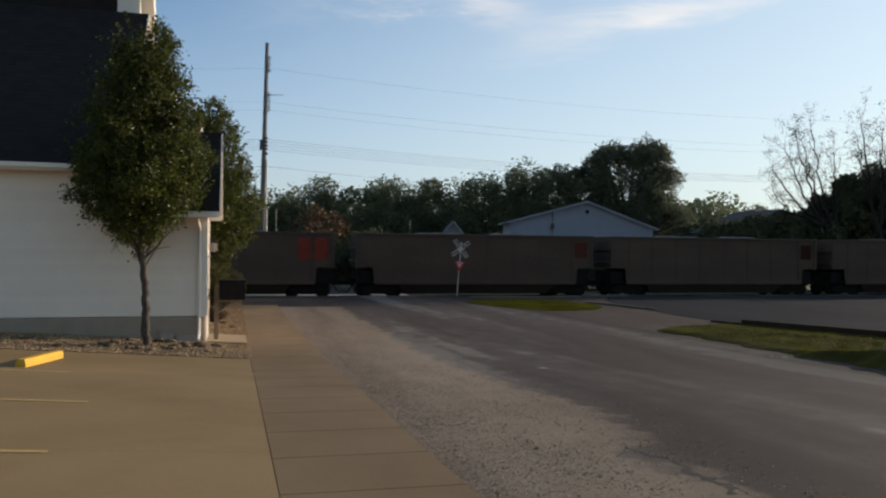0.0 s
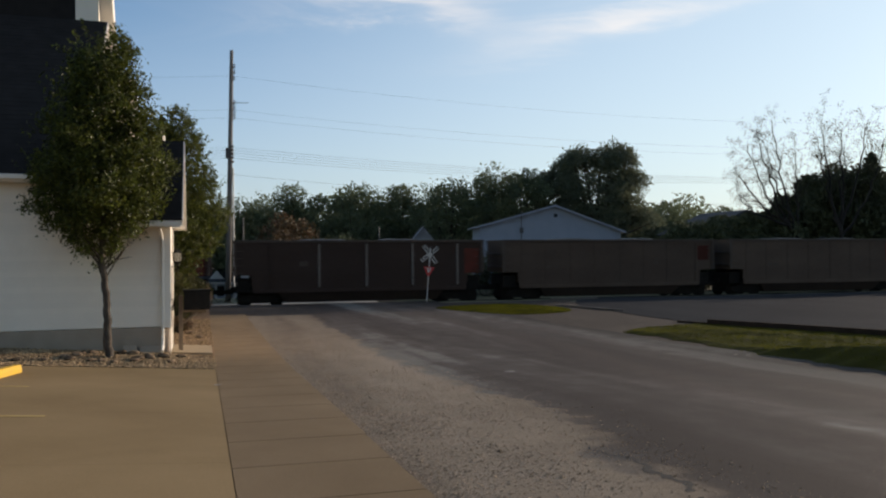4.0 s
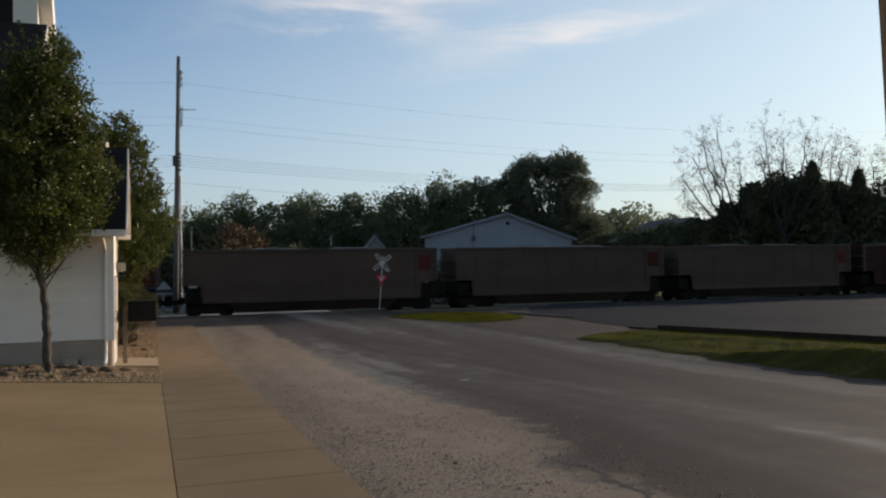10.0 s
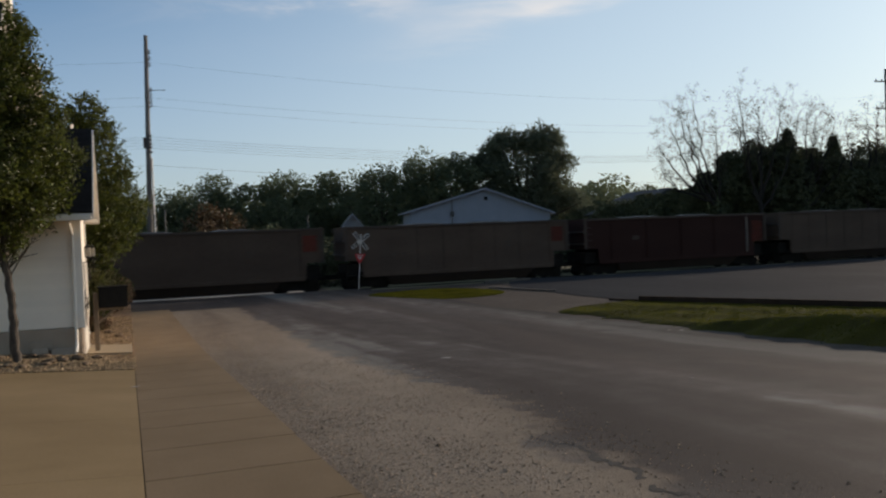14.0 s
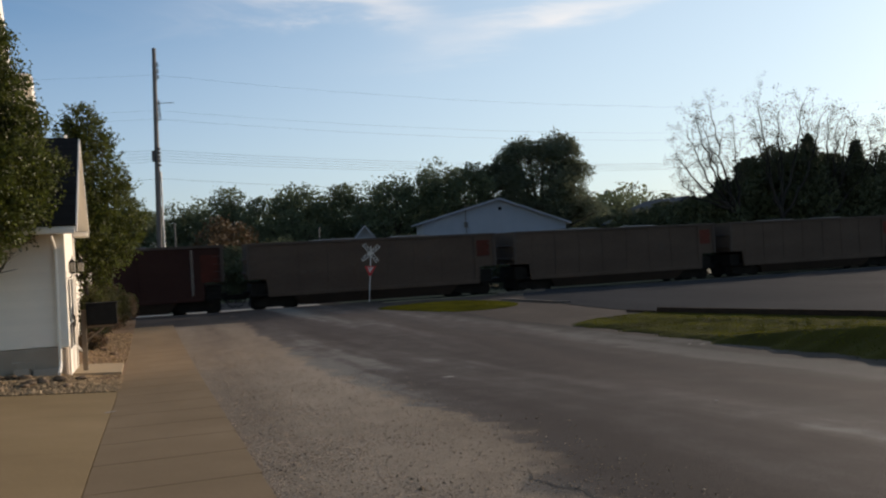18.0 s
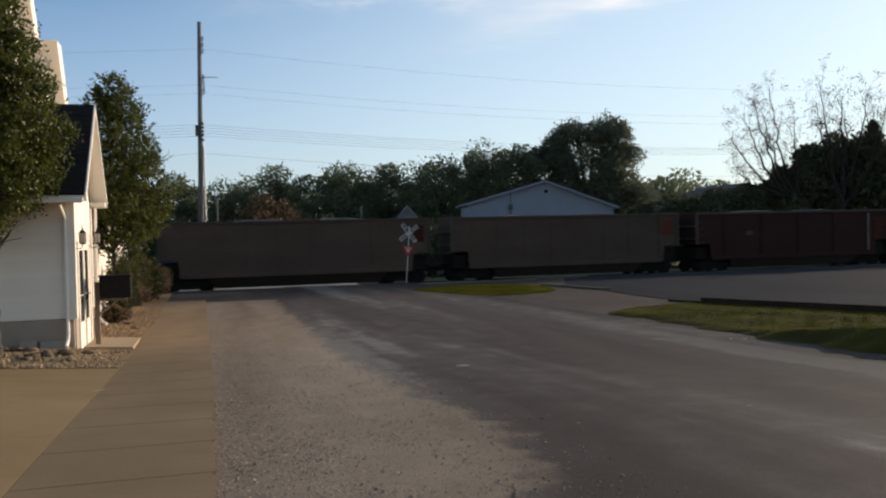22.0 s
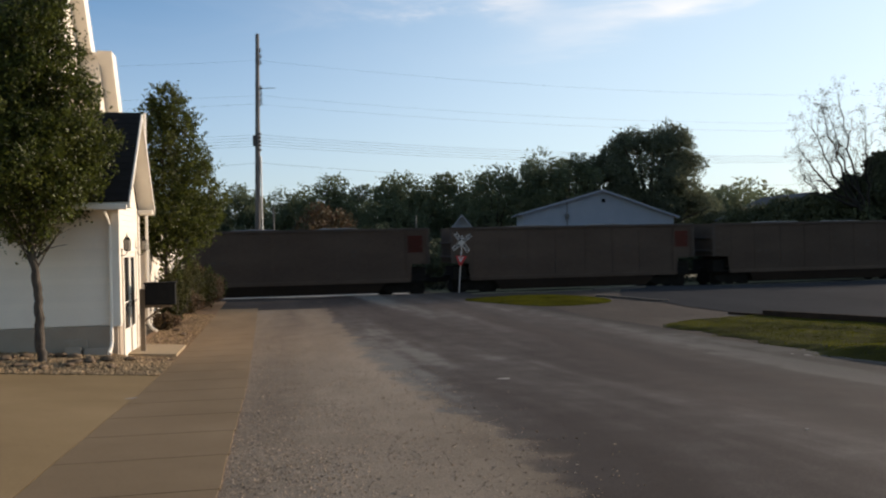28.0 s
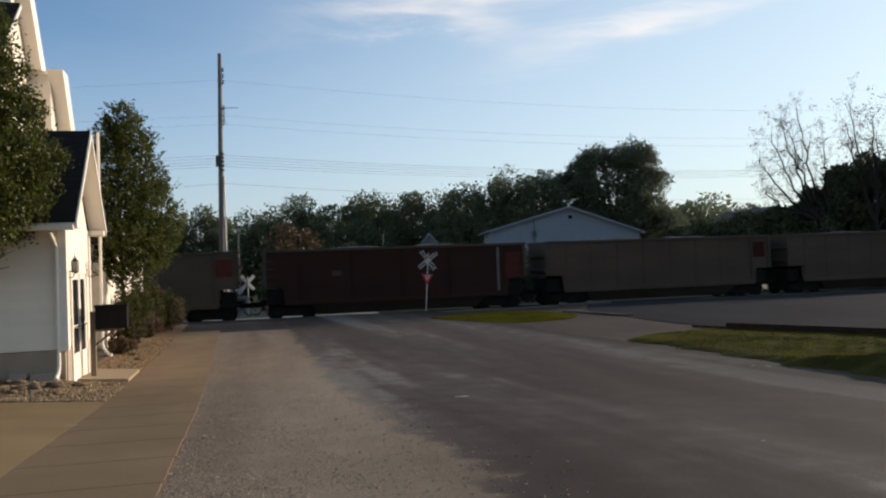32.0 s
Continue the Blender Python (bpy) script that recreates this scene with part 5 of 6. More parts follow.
    part("gutter", Geo().box((-9.05, 18.32, 3.3), (12.95, 0.11, 0.11)), M_TRIM, th, "white eave gutter")
    part("gutter", Geo().box((-1.75, 18.14, 2.29), (2.46, 0.1, 0.1)), M_TRIM, th, "white eave gutter")
    # the tower block beyond the nave
    part("tower_wall", Geo().box((-3.4, 26.3, 3.0), (2.1, 1.1, 7.9)), M_SIDING, th, "cream sided wall of the tower block")
    part("tower_trim", Geo().box((-3.3, 26.0, 6.93), (2.5, 0.6, 0.12)), M_TRIM, th)
    part("tower_rake", Geo().prism([(-2.0, 25.55, 7.0), (-2.0, 26.2, 7.0), (-2.0, 28.3, 3.7), (-2.0, 27.6, 3.7)], (-0.38, 0, 0)), M_TRIM, th, "white sloping tower trim")
    part("steeple_wall", Geo().box((-3.15, 24.65, 8.6), (0.6, 1.3, 5.6)), M_SIDING, th, "white sided steeple base above the ridge")
    part("steeple_roof", Geo().prism([(-6.6, 24.05, 7.6), (-3.46, 24.05, 7.6), (-3.46, 24.05, 11.6), (-6.6, 24.05, 11.6)], (0, 1.2, 0)), M_SHINGLE, th, "dark shingled belfry side")
    part("steeple_rake", Geo().prism([(-2.5, 23.2, 10.2), (-2.5, 23.75, 10.2), (-2.5, 26.05, 6.95), (-2.5, 25.45, 6.95)], (-0.4, 0, 0)), M_TRIM, th, "white sloping steeple trim")
    # the low rear wing
    WV, W0, W1 = -1.57, 28.6, 38.9
    part("wing_core", Geo().prism([(WV - 0.03, W0 + 0.03, -1.2), (WV - 0.03, W1, -1.2), (WV - 0.03, W1, 2.6), (WV - 0.03, W0 + 0.03, 2.6)], (-4.5, 0, 0)), M_TRIM, th)
    for k in range(30):
        z = -0.8 + ex * k
        if z > 2.5:
            break
        part("clapboard", board((WV, W1), (WV, W0 + 0.08), z, (1, 0)), M_SIDING, th)
        part("clapboard", board((-2.95, W0), (WV - 0.06, W0), z, (0, -1)), M_SIDING, th)
    part("corner_board", Geo().box((WV, W0, 0.7), (0.13, 0.13, 3.8)), M_TRIM, th)
    part("corner_board", Geo().box((WV, W1 - 0.05, 0.7), (0.14, 0.14, 3.8)), M_TRIM, th)
    part("wing_roof", Geo().prism([(WV + 0.3, W0 - 0.25, 2.62), (-6.3, W0 - 0.25, 2.62), (-6.3, W0 - 0.25, 2.9), (-3.8, W0 - 0.25, 3.3)], (0, W1 - W0 + 0.5, 0)), M_SHINGLE, th, "low dark wing roof")
    # the glazed double door
    part("door_frame", Geo().box((AV, 19.31, 0.34), (0.09, 0.1, 2.34)).box((AV, 21.0, 0.34), (0.09, 0.1, 2.34)).box((AV, 20.155, 1.47), (0.08, 1.79, 0.09)), M_TRIM, th, "white door frame")
    for k, (a, b) in enumerate(((19.36, 20.15), (20.16, 20.95))):
        mid, w = (a + b) / 2, b - a
        leaf = Geo()
        for u0, u1, z0, z1 in ((a, a + 0.12, -0.82, 1.42), (b - 0.05 if k == 0 else b - 0.17, b, -0.82, 1.42), (a, b, 1.32, 1.42), (a, b, -0.82, -0.16), (a, b, 0.34, 0.4)):
            leaf.box((AV + 0.0, (u0 + u1) / 2, (z0 + z1) / 2), (0.05, u1 - u0, z1 - z0))
        lf = part("door", leaf, M_TRIM, th, "white glazed door leaf")
        for z0, z1 in ((-0.16, 0.34), (0.4, 1.32)):
            part("pane", Geo().box((AV + 0.005, mid, (z0 + z1) / 2), (0.012, w - 0.17, z1 - z0)), M_GLASS, lf, "dark door glass")
        hu = b - 0.03 if k == 0 else a + 0.06
        part("door_handle", Geo().tube([(AV + 0.03, hu, 0.28), (AV + 0.08, hu, 0.3), (AV + 0.08, hu, 0.52), (AV + 0.03, hu, 0.54)], 0.013, 6), M_BLACK, lf, "dark pull handle")
        part("push_bar", Geo().tube([(AV + 0.05, a + 0.1, 0.37), (AV + 0.05, b - 0.1, 0.37)], 0.014, 6), M_BLACK, lf, "dark push bar")
    part("door_sill", Geo().box((AV + 0.06, 20.155, -0.8), (0.24, 1.8, 0.08)), M_KERB, th)
    part("door_back", Geo().box((AV - 0.12, 20.155, 0.32), (0.1, 1.62, 2.24)), M_INK, th)
    vent = Geo().box((-1.6, FU - 0.012, -0.36), (0.42, 0.05, 0.22))
    part("vent", vent, M_FOUND, th, "small foundation vent")
    return th


church()


def splash_blocks():
    for v, w in ((-1.62, 0.3), (-1.17, 0.5)):
        p = S(18.62, v)
        th = thing("concrete_block", "pale concrete block lying against the foundation", "concrete block", Matrix.Translation((p.x, p.y, ground_at(p.x, p.y) + 0.13)) @ CM @ pose(0, 0, 0, -8, 0, 0))
        part("slab", Geo().prism([(-w / 2, -0.1, 0), (w / 2, -0.1, 0), (w / 2 - 0.015, -0.07, 0.17), (-w / 2 + 0.015, -0.07, 0.17)], (0, 0.14, 0)), M_FOUND, th)


splash_blocks()


def wall_lantern(u):
    p = S(u, -0.83)
    th = thing("wall_lantern", "black carriage lantern on the wall beside the door", "wall lamp", Matrix.Translation((p.x, p.y, 1.45)) @ CM @ Matrix.Diagonal((0.74, 0.78, 0.84, 1)), "lanterns by the door")
    part("bracket", Geo().box((0.015, 0, 0.0), (0.03, 0.11, 0.2)).tube([(0.02, 0, -0.02), (0.1, 0, -0.11), (0.2, 0, -0.09), (0.24, 0, 0.0)], 0.011, 6), M_BLACK, th)
    c = 0.24
    hexa = [(c + 0.085 * math.cos(a), 0.085 * math.sin(a)) for a in (math.pi / 3 * k for k in range(6))]
    part("glass", Geo().prism([(x * 1.0, y, 0.03) for x, y in hexa], (0, 0, 0.24)), M_LAMPGLASS, th, "seeded lantern glass")
    cage = Geo()
    for x, y in hexa:
        cage.tube([(x, y, 0.02), (c + (x - c) * 1.12, y * 1.12, 0.28)], 0.005, 5)
    cage.tube([(c, 0, 0.0), (c, 0, 0.03)], [0.06, 0.095], 6)
    part("cage", cage, M_BLACK, th)
    part("cap", Geo().tube([(c, 0, 0.27), (c, 0, 0.29), (c, 0, 0.35), (c, 0, 0.37), (c, 0, 0.45)], [0.095, 0.085, 0.03, 0.014, 0.005], 6), M_BLACK, th)


wall_lantern(18.93)
wall_lantern(21.2)


def mailbox():
    p = S(20.35, -0.59)
    g0 = ground_at(p.x, p.y)
    th = thing("mailbox", "dark box on a weathered wooden post by the door", "mailbox", Matrix.Translation((p.x, p.y, g0)) @ CM)
    part("post", Geo().box((0, 0, 0.7), (0.1, 0.1, 1.45)), M_WOOD, th, "weathered wooden post")
    part("box", Geo().box((0.38, 0.0, 1.3), (0.62, 0.3, 0.46)), M_BLACK, th)
    part("lid", Geo().box((0.38, 0.0, 1.545), (0.66, 0.34, 0.04)), M_BLACK, th)
    part("arm", Geo().box((0.3, 0, 1.04), (0.6, 0.08, 0.06)), M_WOOD, th)
    part("brace", Geo().tube([(0.03, 0, 0.72), (0.42, 0, 1.02)], 0.025, 6), M_WOOD, th)


mailbox()


# ---- trees ----
def limb(geo, rng, p, d, length, r, depth, tips, bend=0.25, n=6, spread=0.6, keep=2):
    """A branching limb; its ends go into tips."""
    pts, rad = [p], [r]
    for k in range(4):
        d = (d + Vector((rng.gauss(0, bend), rng.gauss(0, bend), rng.gauss(0, bend) + 0.05)) * 0.4).normalized()
        pts.append(pts[-1] + d * length / 4)
        rad.append(r * (1 - 0.13 * (k + 1)))
    geo.tube(pts, rad, n, False)
    if depth == 0:
        tips.append((pts[-1], d))
        tips.append((pts[2], d))
        return
    for k in range(keep + (rng.random() < 0.4)):
        q = pts[rng.choice((2, 3, 4, 4))]
        nd = (d + Vector((rng.gauss(0, spread), rng.gauss(0, spread), rng.gauss(0, spread * 0.6)))).normalized()
        limb(geo, rng, q, nd, length * rng.uniform(0.62, 0.8), rad[-1] * 0.75, depth - 1, tips, bend, max(4, n - 1), spread, keep)


def pear_tree(u, v, height, width, base, seed, leaves, label, leaf_size=0.085, foot=0.0, shift=0.0, lean=0.0):
    """A young pear tree: slim trunk, upswept limbs and a flame-shaped crown."""
    rng, nrng = random.Random(seed), np.random.default_rng(seed)
    p = S(u, v)
    z0 = ground_at(p.x, p.y) + 0.03
    th = thing("pear_tree", label, "tree", Matrix.Translation((p.x, p.y, z0)))
    tr = Geo()
    # a trunk that wanders as it rises
    drift = [0, -0.035, -0.03, -0.085, -0.13, -0.1, -0.14, -0.11, -0.15, -0.12, -0.14, -0.1, -0.13]
    pts = [Vector((drift[k] + rng.uniform(-0.015, 0.015), rng.uniform(-0.03, 0.03), height * 0.93 * k / 12)) for k in range(13)]
    r0 = 0.074
    fine = [Vector((0.01, 0, -0.1))]
    for k in range(12):
        for e in range(5):
            fine.append(pts[k].lerp(pts[k + 1], e / 5) + Vector((rng.gauss(0, 0.011), rng.gauss(0, 0.011), 0)))
    fine.append(pts[-1])
    tr.tube(fine, [r0 * 1.65, r0 * 1.45] + [r0 * (1.22 - 1.05 * k / 60) * rng.uniform(0.9, 1.1) for k in range(len(fine) - 2)], 12)
    part("trunk", tr, M_BARK, th, "slim grey-brown trunk", smooth=True)
    br = Geo()
    tips = []
    for k in range(34):
        h = base + (height * 0.85 - base) * (k / 33) ** 1.1
        a = k * 2.4 + rng.uniform(-0.3, 0.3)
        i = min(11, int(h / (height * 0.93) * 12))
        q = pts[i] + (pts[i + 1] - pts[i]) * (h / (height * 0.93) * 12 - i)
        frac = (h - base) / (height - base)
        ln = width * 0.5 * (0.95 - 0.72 * frac) * rng.uniform(0.75, 1.1) * min(1.0, 0.45 + frac * 2.6)
        d = Vector((math.cos(a), math.sin(a), 0.95 + 0.5 * frac)).normalized()
        limb(br, rng, q, d, ln * 0.95, 0.028 * (1.1 - 0.6 * frac), 1, tips, 0.22, 5, 0.5)
    low = []
    for k in range(11):                                  # long low limbs that open in a V above the trunk
        a = k * 2.1 + rng.uniform(-0.2, 0.2)
        q = pts[3] + (pts[4] - pts[3]) * (0.15 + 0.075 * k)
        rise = rng.uniform(0.9, 1.9)
        d = Vector((math.cos(a), math.sin(a) * 0.8, rise)).normalized()
        ends = []
        limb(br, rng, q, d, rng.uniform(0.6, 0.9), 0.017, 1, ends, 0.2, 5, 0.45)
        low += [tuple(e) for e, _ in ends]
    part("bough", br, M_BARK, th, smooth=True)
    # leaves in clumps round the shoots, within an egg-shaped outline
    cl = []
    fk = [0, 0.05, 0.12, 0.2, 0.3, 0.4, 0.6, 0.75, 0.87, 0.97, 1.0]
    wk = [0.06, 0.2, 0.46, 0.76, 0.97, 0.98, 0.78, 0.6, 0.44, 0.22, 0.05]
    wk = [max(w, foot * (1 - f / 0.4)) for f, w in zip(fk, wk)]
    while len(cl) < leaves // 40:
        f = nrng.uniform(0, 1)
        prof = float(np.interp(f, fk, wk))
        if nrng.uniform() > (prof * prof + 0.06) * min(1, 0.1 + foot + f / 0.3):
            continue
        a = nrng.uniform(0, 2 * math.pi)
        edge = width * 0.5 * prof * (0.92 + 0.11 * math.sin(3 * a + 9 * f + seed) + 0.1 * math.sin(5 * a - 17 * f) + 0.07 * math.sin(31 * f + 2 * a))
        r = edge * nrng.uniform(0.05, 1.0) ** 0.5
        cl.append((r * math.cos(a) + shift + lean * f * f, r * math.sin(a), base + (height - base) * f))
    cl = np.array(cl + [tuple(t[0]) for t in tips if math.hypot(t[0].x - shift, t[0].y) < width * 0.48 * float(np.interp((t[0].z - base) / (height - base), fk, wk))])
    # slender shoots that break the outline
    shoots = []
    for _ in range(150):
        f = nrng.uniform(0.1, 0.97)
        a = nrng.uniform(0, 2 * math.pi)
        r = width * 0.5 * float(np.interp(f, fk, wk)) * nrng.uniform(0.85, 1.0)
        q = np.array([r * math.cos(a) + shift, r * math.sin(a), base + (height - base) * f])
        d = np.array([math.cos(a) * 0.6, math.sin(a) * 0.6, nrng.uniform(0.3, 1.0)])
        for e in np.linspace(0, nrng.uniform(0.22, 0.42), 9):
            shoots.append(q + d * e + nrng.normal(0, 0.025, 3))
    k = leaves // len(cl) + 1
    pos = (cl[:, None, :] + nrng.normal(0, 1, (len(cl), k, 3)) * np.array([0.075, 0.075, 0.085])).reshape(-1, 3)
    lows = (np.array(low)[:, None, :] + nrng.normal(0, 0.09, (len(low), 13, 3))).reshape(-1, 3)
    pos = np.concatenate([pos[pos[:, 2] > base * 0.98], np.array(shoots), lows])
    crown = new("crown", leaf_cloud("crown", pos, leaf_size, M_LEAF, nrng))
    crown.parent = th
    crown["label"] = "dense small glossy green leaves"


pear_tree(17.75, -1.96, 7.0, 3.05, 1.9, 21, 54000, "young pear tree with an egg-shaped crown in the rock bed", 0.068, 0.0, -0.22, 0.36)
pear_tree(29.0, -1.0, 7.7, 3.6, 1.45, 22, 40000, "slender green pear tree beside the church wall", 0.085, 0.2, 0.1)


def shrub(u, v, r, h, material, seed, label):
    nrng = np.random.default_rng(seed)
    p = S(u, v)
    th = thing("shrub", label, "shrub", Matrix.Translation((p.x, p.y, ground_at(p.x, p.y) + 0.03)))
    st = Geo()
    rng = random.Random(seed)
    tips = []
    for k in range(9):
        a = k * 0.7
        limb(st, rng, Vector((0.08 * math.cos(a), 0.08 * math.sin(a), 0)), Vector((math.cos(a) * 0.7, math.sin(a) * 0.7, 1)).normalized(), h * 0.6, 0.02, 1, tips, 0.3, 4)
    part("stems", st, M_BARK, th)
    n = int(7000 * max(0.4, r * h))
    d = nrng.normal(size=(n, 3))
    d /= np.linalg.norm(d, axis=1)[:, None]
    q = d * nrng.uniform(0.5, 1.0, (n, 1)) * np.array([r, r, h * 0.55]) * (1 + 0.25 * np.sin(d[:, :1] * 7 + d[:, 1:2] * 5)) + np.array([0, 0, h * 0.52])
    q = q[q[:, 2] > 0.03]
    ob = new("foliage", leaf_cloud("foliage", q, 0.075, material, nrng))
    ob.parent = th


M_LEAF_SHRUB = mat("shrub_leaves", (0.035, 0.038, 0.012), (0.085, 0.08, 0.024), 0.65, 3, 20, 0, island=0.45, trans=0.3, spec=0.2)
shrub(26.4, -0.85, 0.38, 0.45, M_LEAF_BROWN, 32, "low rust-brown shrub in the church bed")
shrub(35.4, -0.95, 0.9, 1.75, M_LEAF_SHRUB, 33, "tall rounded olive-green shrub beside the church")
shrub(33.9, -0.95, 0.62, 1.5, M_LEAF_SHRUB, 38, "rounded olive-green shrub beside the church")
shrub(36.6, -0.55, 0.75, 1.25, M_LEAF_BROWN, 34, "browning shrub by the pavement")
shrub(28.2, -0.92, 0.42, 1.6, M_LEAF_SHRUB, 39, "upright olive-green shrub against the church wall")
shrub(30.2, -0.95, 0.45, 1.6, M_LEAF_SHRUB, 40, "upright olive-green shrub against the church wall")
shrub(33.0, -0.75, 0.45, 0.8, M_LEAF_BROWN, 35, "browning shrub by the pavement")
shrub(38.6, -0.6, 0.8, 1.5, M_LEAF, 36, "green shrub by the pavement")
shrub(37.5, -1.0, 1.1, 1.5, M_LEAF_BROWN, 37, "brown-green shrub by the railway")


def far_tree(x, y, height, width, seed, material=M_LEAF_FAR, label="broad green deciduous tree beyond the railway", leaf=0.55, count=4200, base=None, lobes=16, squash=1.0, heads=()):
    """A spreading tree: trunk, limbs, and a crown of lobes with gaps between them."""
    rng, nrng = random.Random(seed), np.random.default_rng(seed)
    z0 = ground_at(x, y)
    height += max(0.0, -1.58 - z0)
    th = thing("tree", label, "tree", Matrix.Translation((x, y, z0)))
    base = height * 0.16 if base is None else base
    tr = Geo()
    tr.tube([(0, 0, -0.2), (0.1, 0, base * 0.5), (0.0, 0.15, base), (0.1, 0.1, height * 0.6)], [height * 0.035, height * 0.027, height * 0.022, height * 0.01], 8)
    part("trunk", tr, M_BARK, th, smooth=True)
    lb = Geo()
    cs = []
    for k in range(lobes):
        f = (k + 0.5) / lobes
        a = k * 2.4 + rng.uniform(-0.4, 0.4)
        z = base + (height - base) * (0.12 + 0.76 * f)
        r = width * 0.5 * math.sin(math.pi * (0.16 + 0.74 * f)) ** 0.8 * rng.uniform(0.42, 0.95)
        c = Vector((r * math.cos(a), r * math.sin(a) * squash, z))
        size = width * rng.uniform(0.12, 0.24)
        if heads:                                        # lobes gathered into separate rounded heads
            hx, hz, hr = heads[k % len(heads)]
            up, turn = rng.uniform(-0.5, 1.0), k * 2.4 + rng.uniform(-0.5, 0.5)
            side = math.sqrt(max(0.0, 1 - up * up))
            c = Vector((hx + hr * 0.72 * side * math.cos(turn), hr * 0.72 * side * math.sin(turn), hz + hr * 0.72 * up))
            z, size = c.z, hr * rng.uniform(0.42, 0.66)
        cs.append((c, size))
        lb.tube([(0, 0.1, base * 0.9 + (z - base) * 0.3), (c.x * 0.5, c.y * 0.5, (base + z) / 2 + 0.3), tuple(c)], [height * 0.012, height * 0.008, height * 0.003], 5, False)
    part("bough", lb, M_BARK, th, smooth=True)
    pos = []
    per = count // lobes
    for c, r in cs:
        d = nrng.normal(size=(per, 3))
        d /= np.linalg.norm(d, axis=1)[:, None]
        rr = r * nrng.uniform(0.35, 1.08, (per, 1)) ** 0.6
        ph = nrng.uniform(0, 6, 3)
        rr = rr * (1 + 0.22 * np.sin(d[:, :1] * 5 + ph[0]) * np.sin(d[:, 1:2] * 6 + ph[1]) + 0.12 * np.sin(d[:, 2:] * 11 + ph[2]))
        pos.append(np.array(c) + d * rr * np.array([1, 1, 0.85]))
    ob = new("crown", leaf_cloud("crown", np.concatenate(pos), leaf, material, nrng))
    ob.parent = th
    return th


def bare_tree(x, y, seed, reach, label):
    """A thin-leaved tree; reach lists where its main limbs end, from its foot."""
    rng, nrng = random.Random(seed), np.random.default_rng(seed)
    th = thing("bare_tree", label, "tree", Matrix.Translation((x, y, ground_at(x, y))))
    g = Geo()
    tips = []
    g.tube([(0, 0, -0.2), (0.05, 0, 2.5), (0.0, 0, 5.5)], [0.2, 0.16, 0.1], 8)
    for k, end in enumerate(reach):
        a, b = Vector((0, 0, 4.2 + 0.35 * (k % 4))), Vector(end)
        mid = a.lerp(b, 0.5) + Vector((0.22 * b.x, 0, -0.22 * abs(b.x)))
        pts = []
        for i in range(13):
            f = i / 12
            q = a * (1 - f) ** 2 + mid * 2 * f * (1 - f) + b * f * f
            pts.append(q + Vector((rng.gauss(0, 0.09), rng.gauss(0, 0.09), rng.gauss(0, 0.06))) * (i > 0))
        rad = [0.12 * (1 - 0.068 * i) for i in range(13)]
        g.tube(pts, rad, 6, False)
        tips.append((pts[-1], b - a))
        for i in range(4, 13):
            for _ in range(2 if i > 6 else 1):
                d = (pts[i] - pts[i - 1]).normalized() + Vector((rng.gauss(0, 0.75), rng.gauss(0, 0.6), rng.gauss(0.1, 0.45)))
                limb(g, rng, pts[i], d.normalized(), rng.uniform(0.6, 1.15), rad[i] * 0.5, 2, tips, 0.45, 4, 0.6)
    part("bough", g, M_TWIG, th, smooth=True)
    t = np.array([tuple(p) for p, _ in tips])
    pos = (t[:, None] + nrng.normal(0, 0.13, (len(t), 3, 3))).reshape(-1, 3)
    ob = new("leaves", leaf_cloud("leaves", pos, 0.105, M_LEAF_DRY, nrng))
    ob.parent = th
    ob["label"] = "few dry leaves at the twig ends"


def conifer(x, y, height, width, seed):
    """A dark cedar: a spire of ragged drooping tiers."""
    rng = np.random.default_rng(seed)
    th = thing("cedar_tree", "dark pointed cedar rising from the evergreen mass", "tree", Matrix.Translation((x, y, ground_at(x, y))))
    part("trunk", Geo().tube([(0, 0, -0.2), (0.05, 0, height * 0.5), (0, 0, height * 0.96)], [0.24, 0.15, 0.03], 8), M_BARK, th, smooth=True)
    pos = []
    for k in range(150):
        f = (k / 150) ** 0.85
        a, reach = k * 2.4, width * 0.5 * (1 - f) ** 0.95 * rng.uniform(0.7, 1.12) + 0.08
        for e in np.linspace(0.15, 1, 9):
            c = np.array([math.cos(a) * reach * e, math.sin(a) * reach * e, height * (0.12 + 0.87 * f) + 0.35 * e * e - 0.12 * e])
            pos.append(c + rng.normal(0, 0.13, (9, 3)))
    ob = new("crown", leaf_cloud("crown", np.concatenate(pos), 0.24, M_LEAF_DARK, rng))
    ob.parent = th


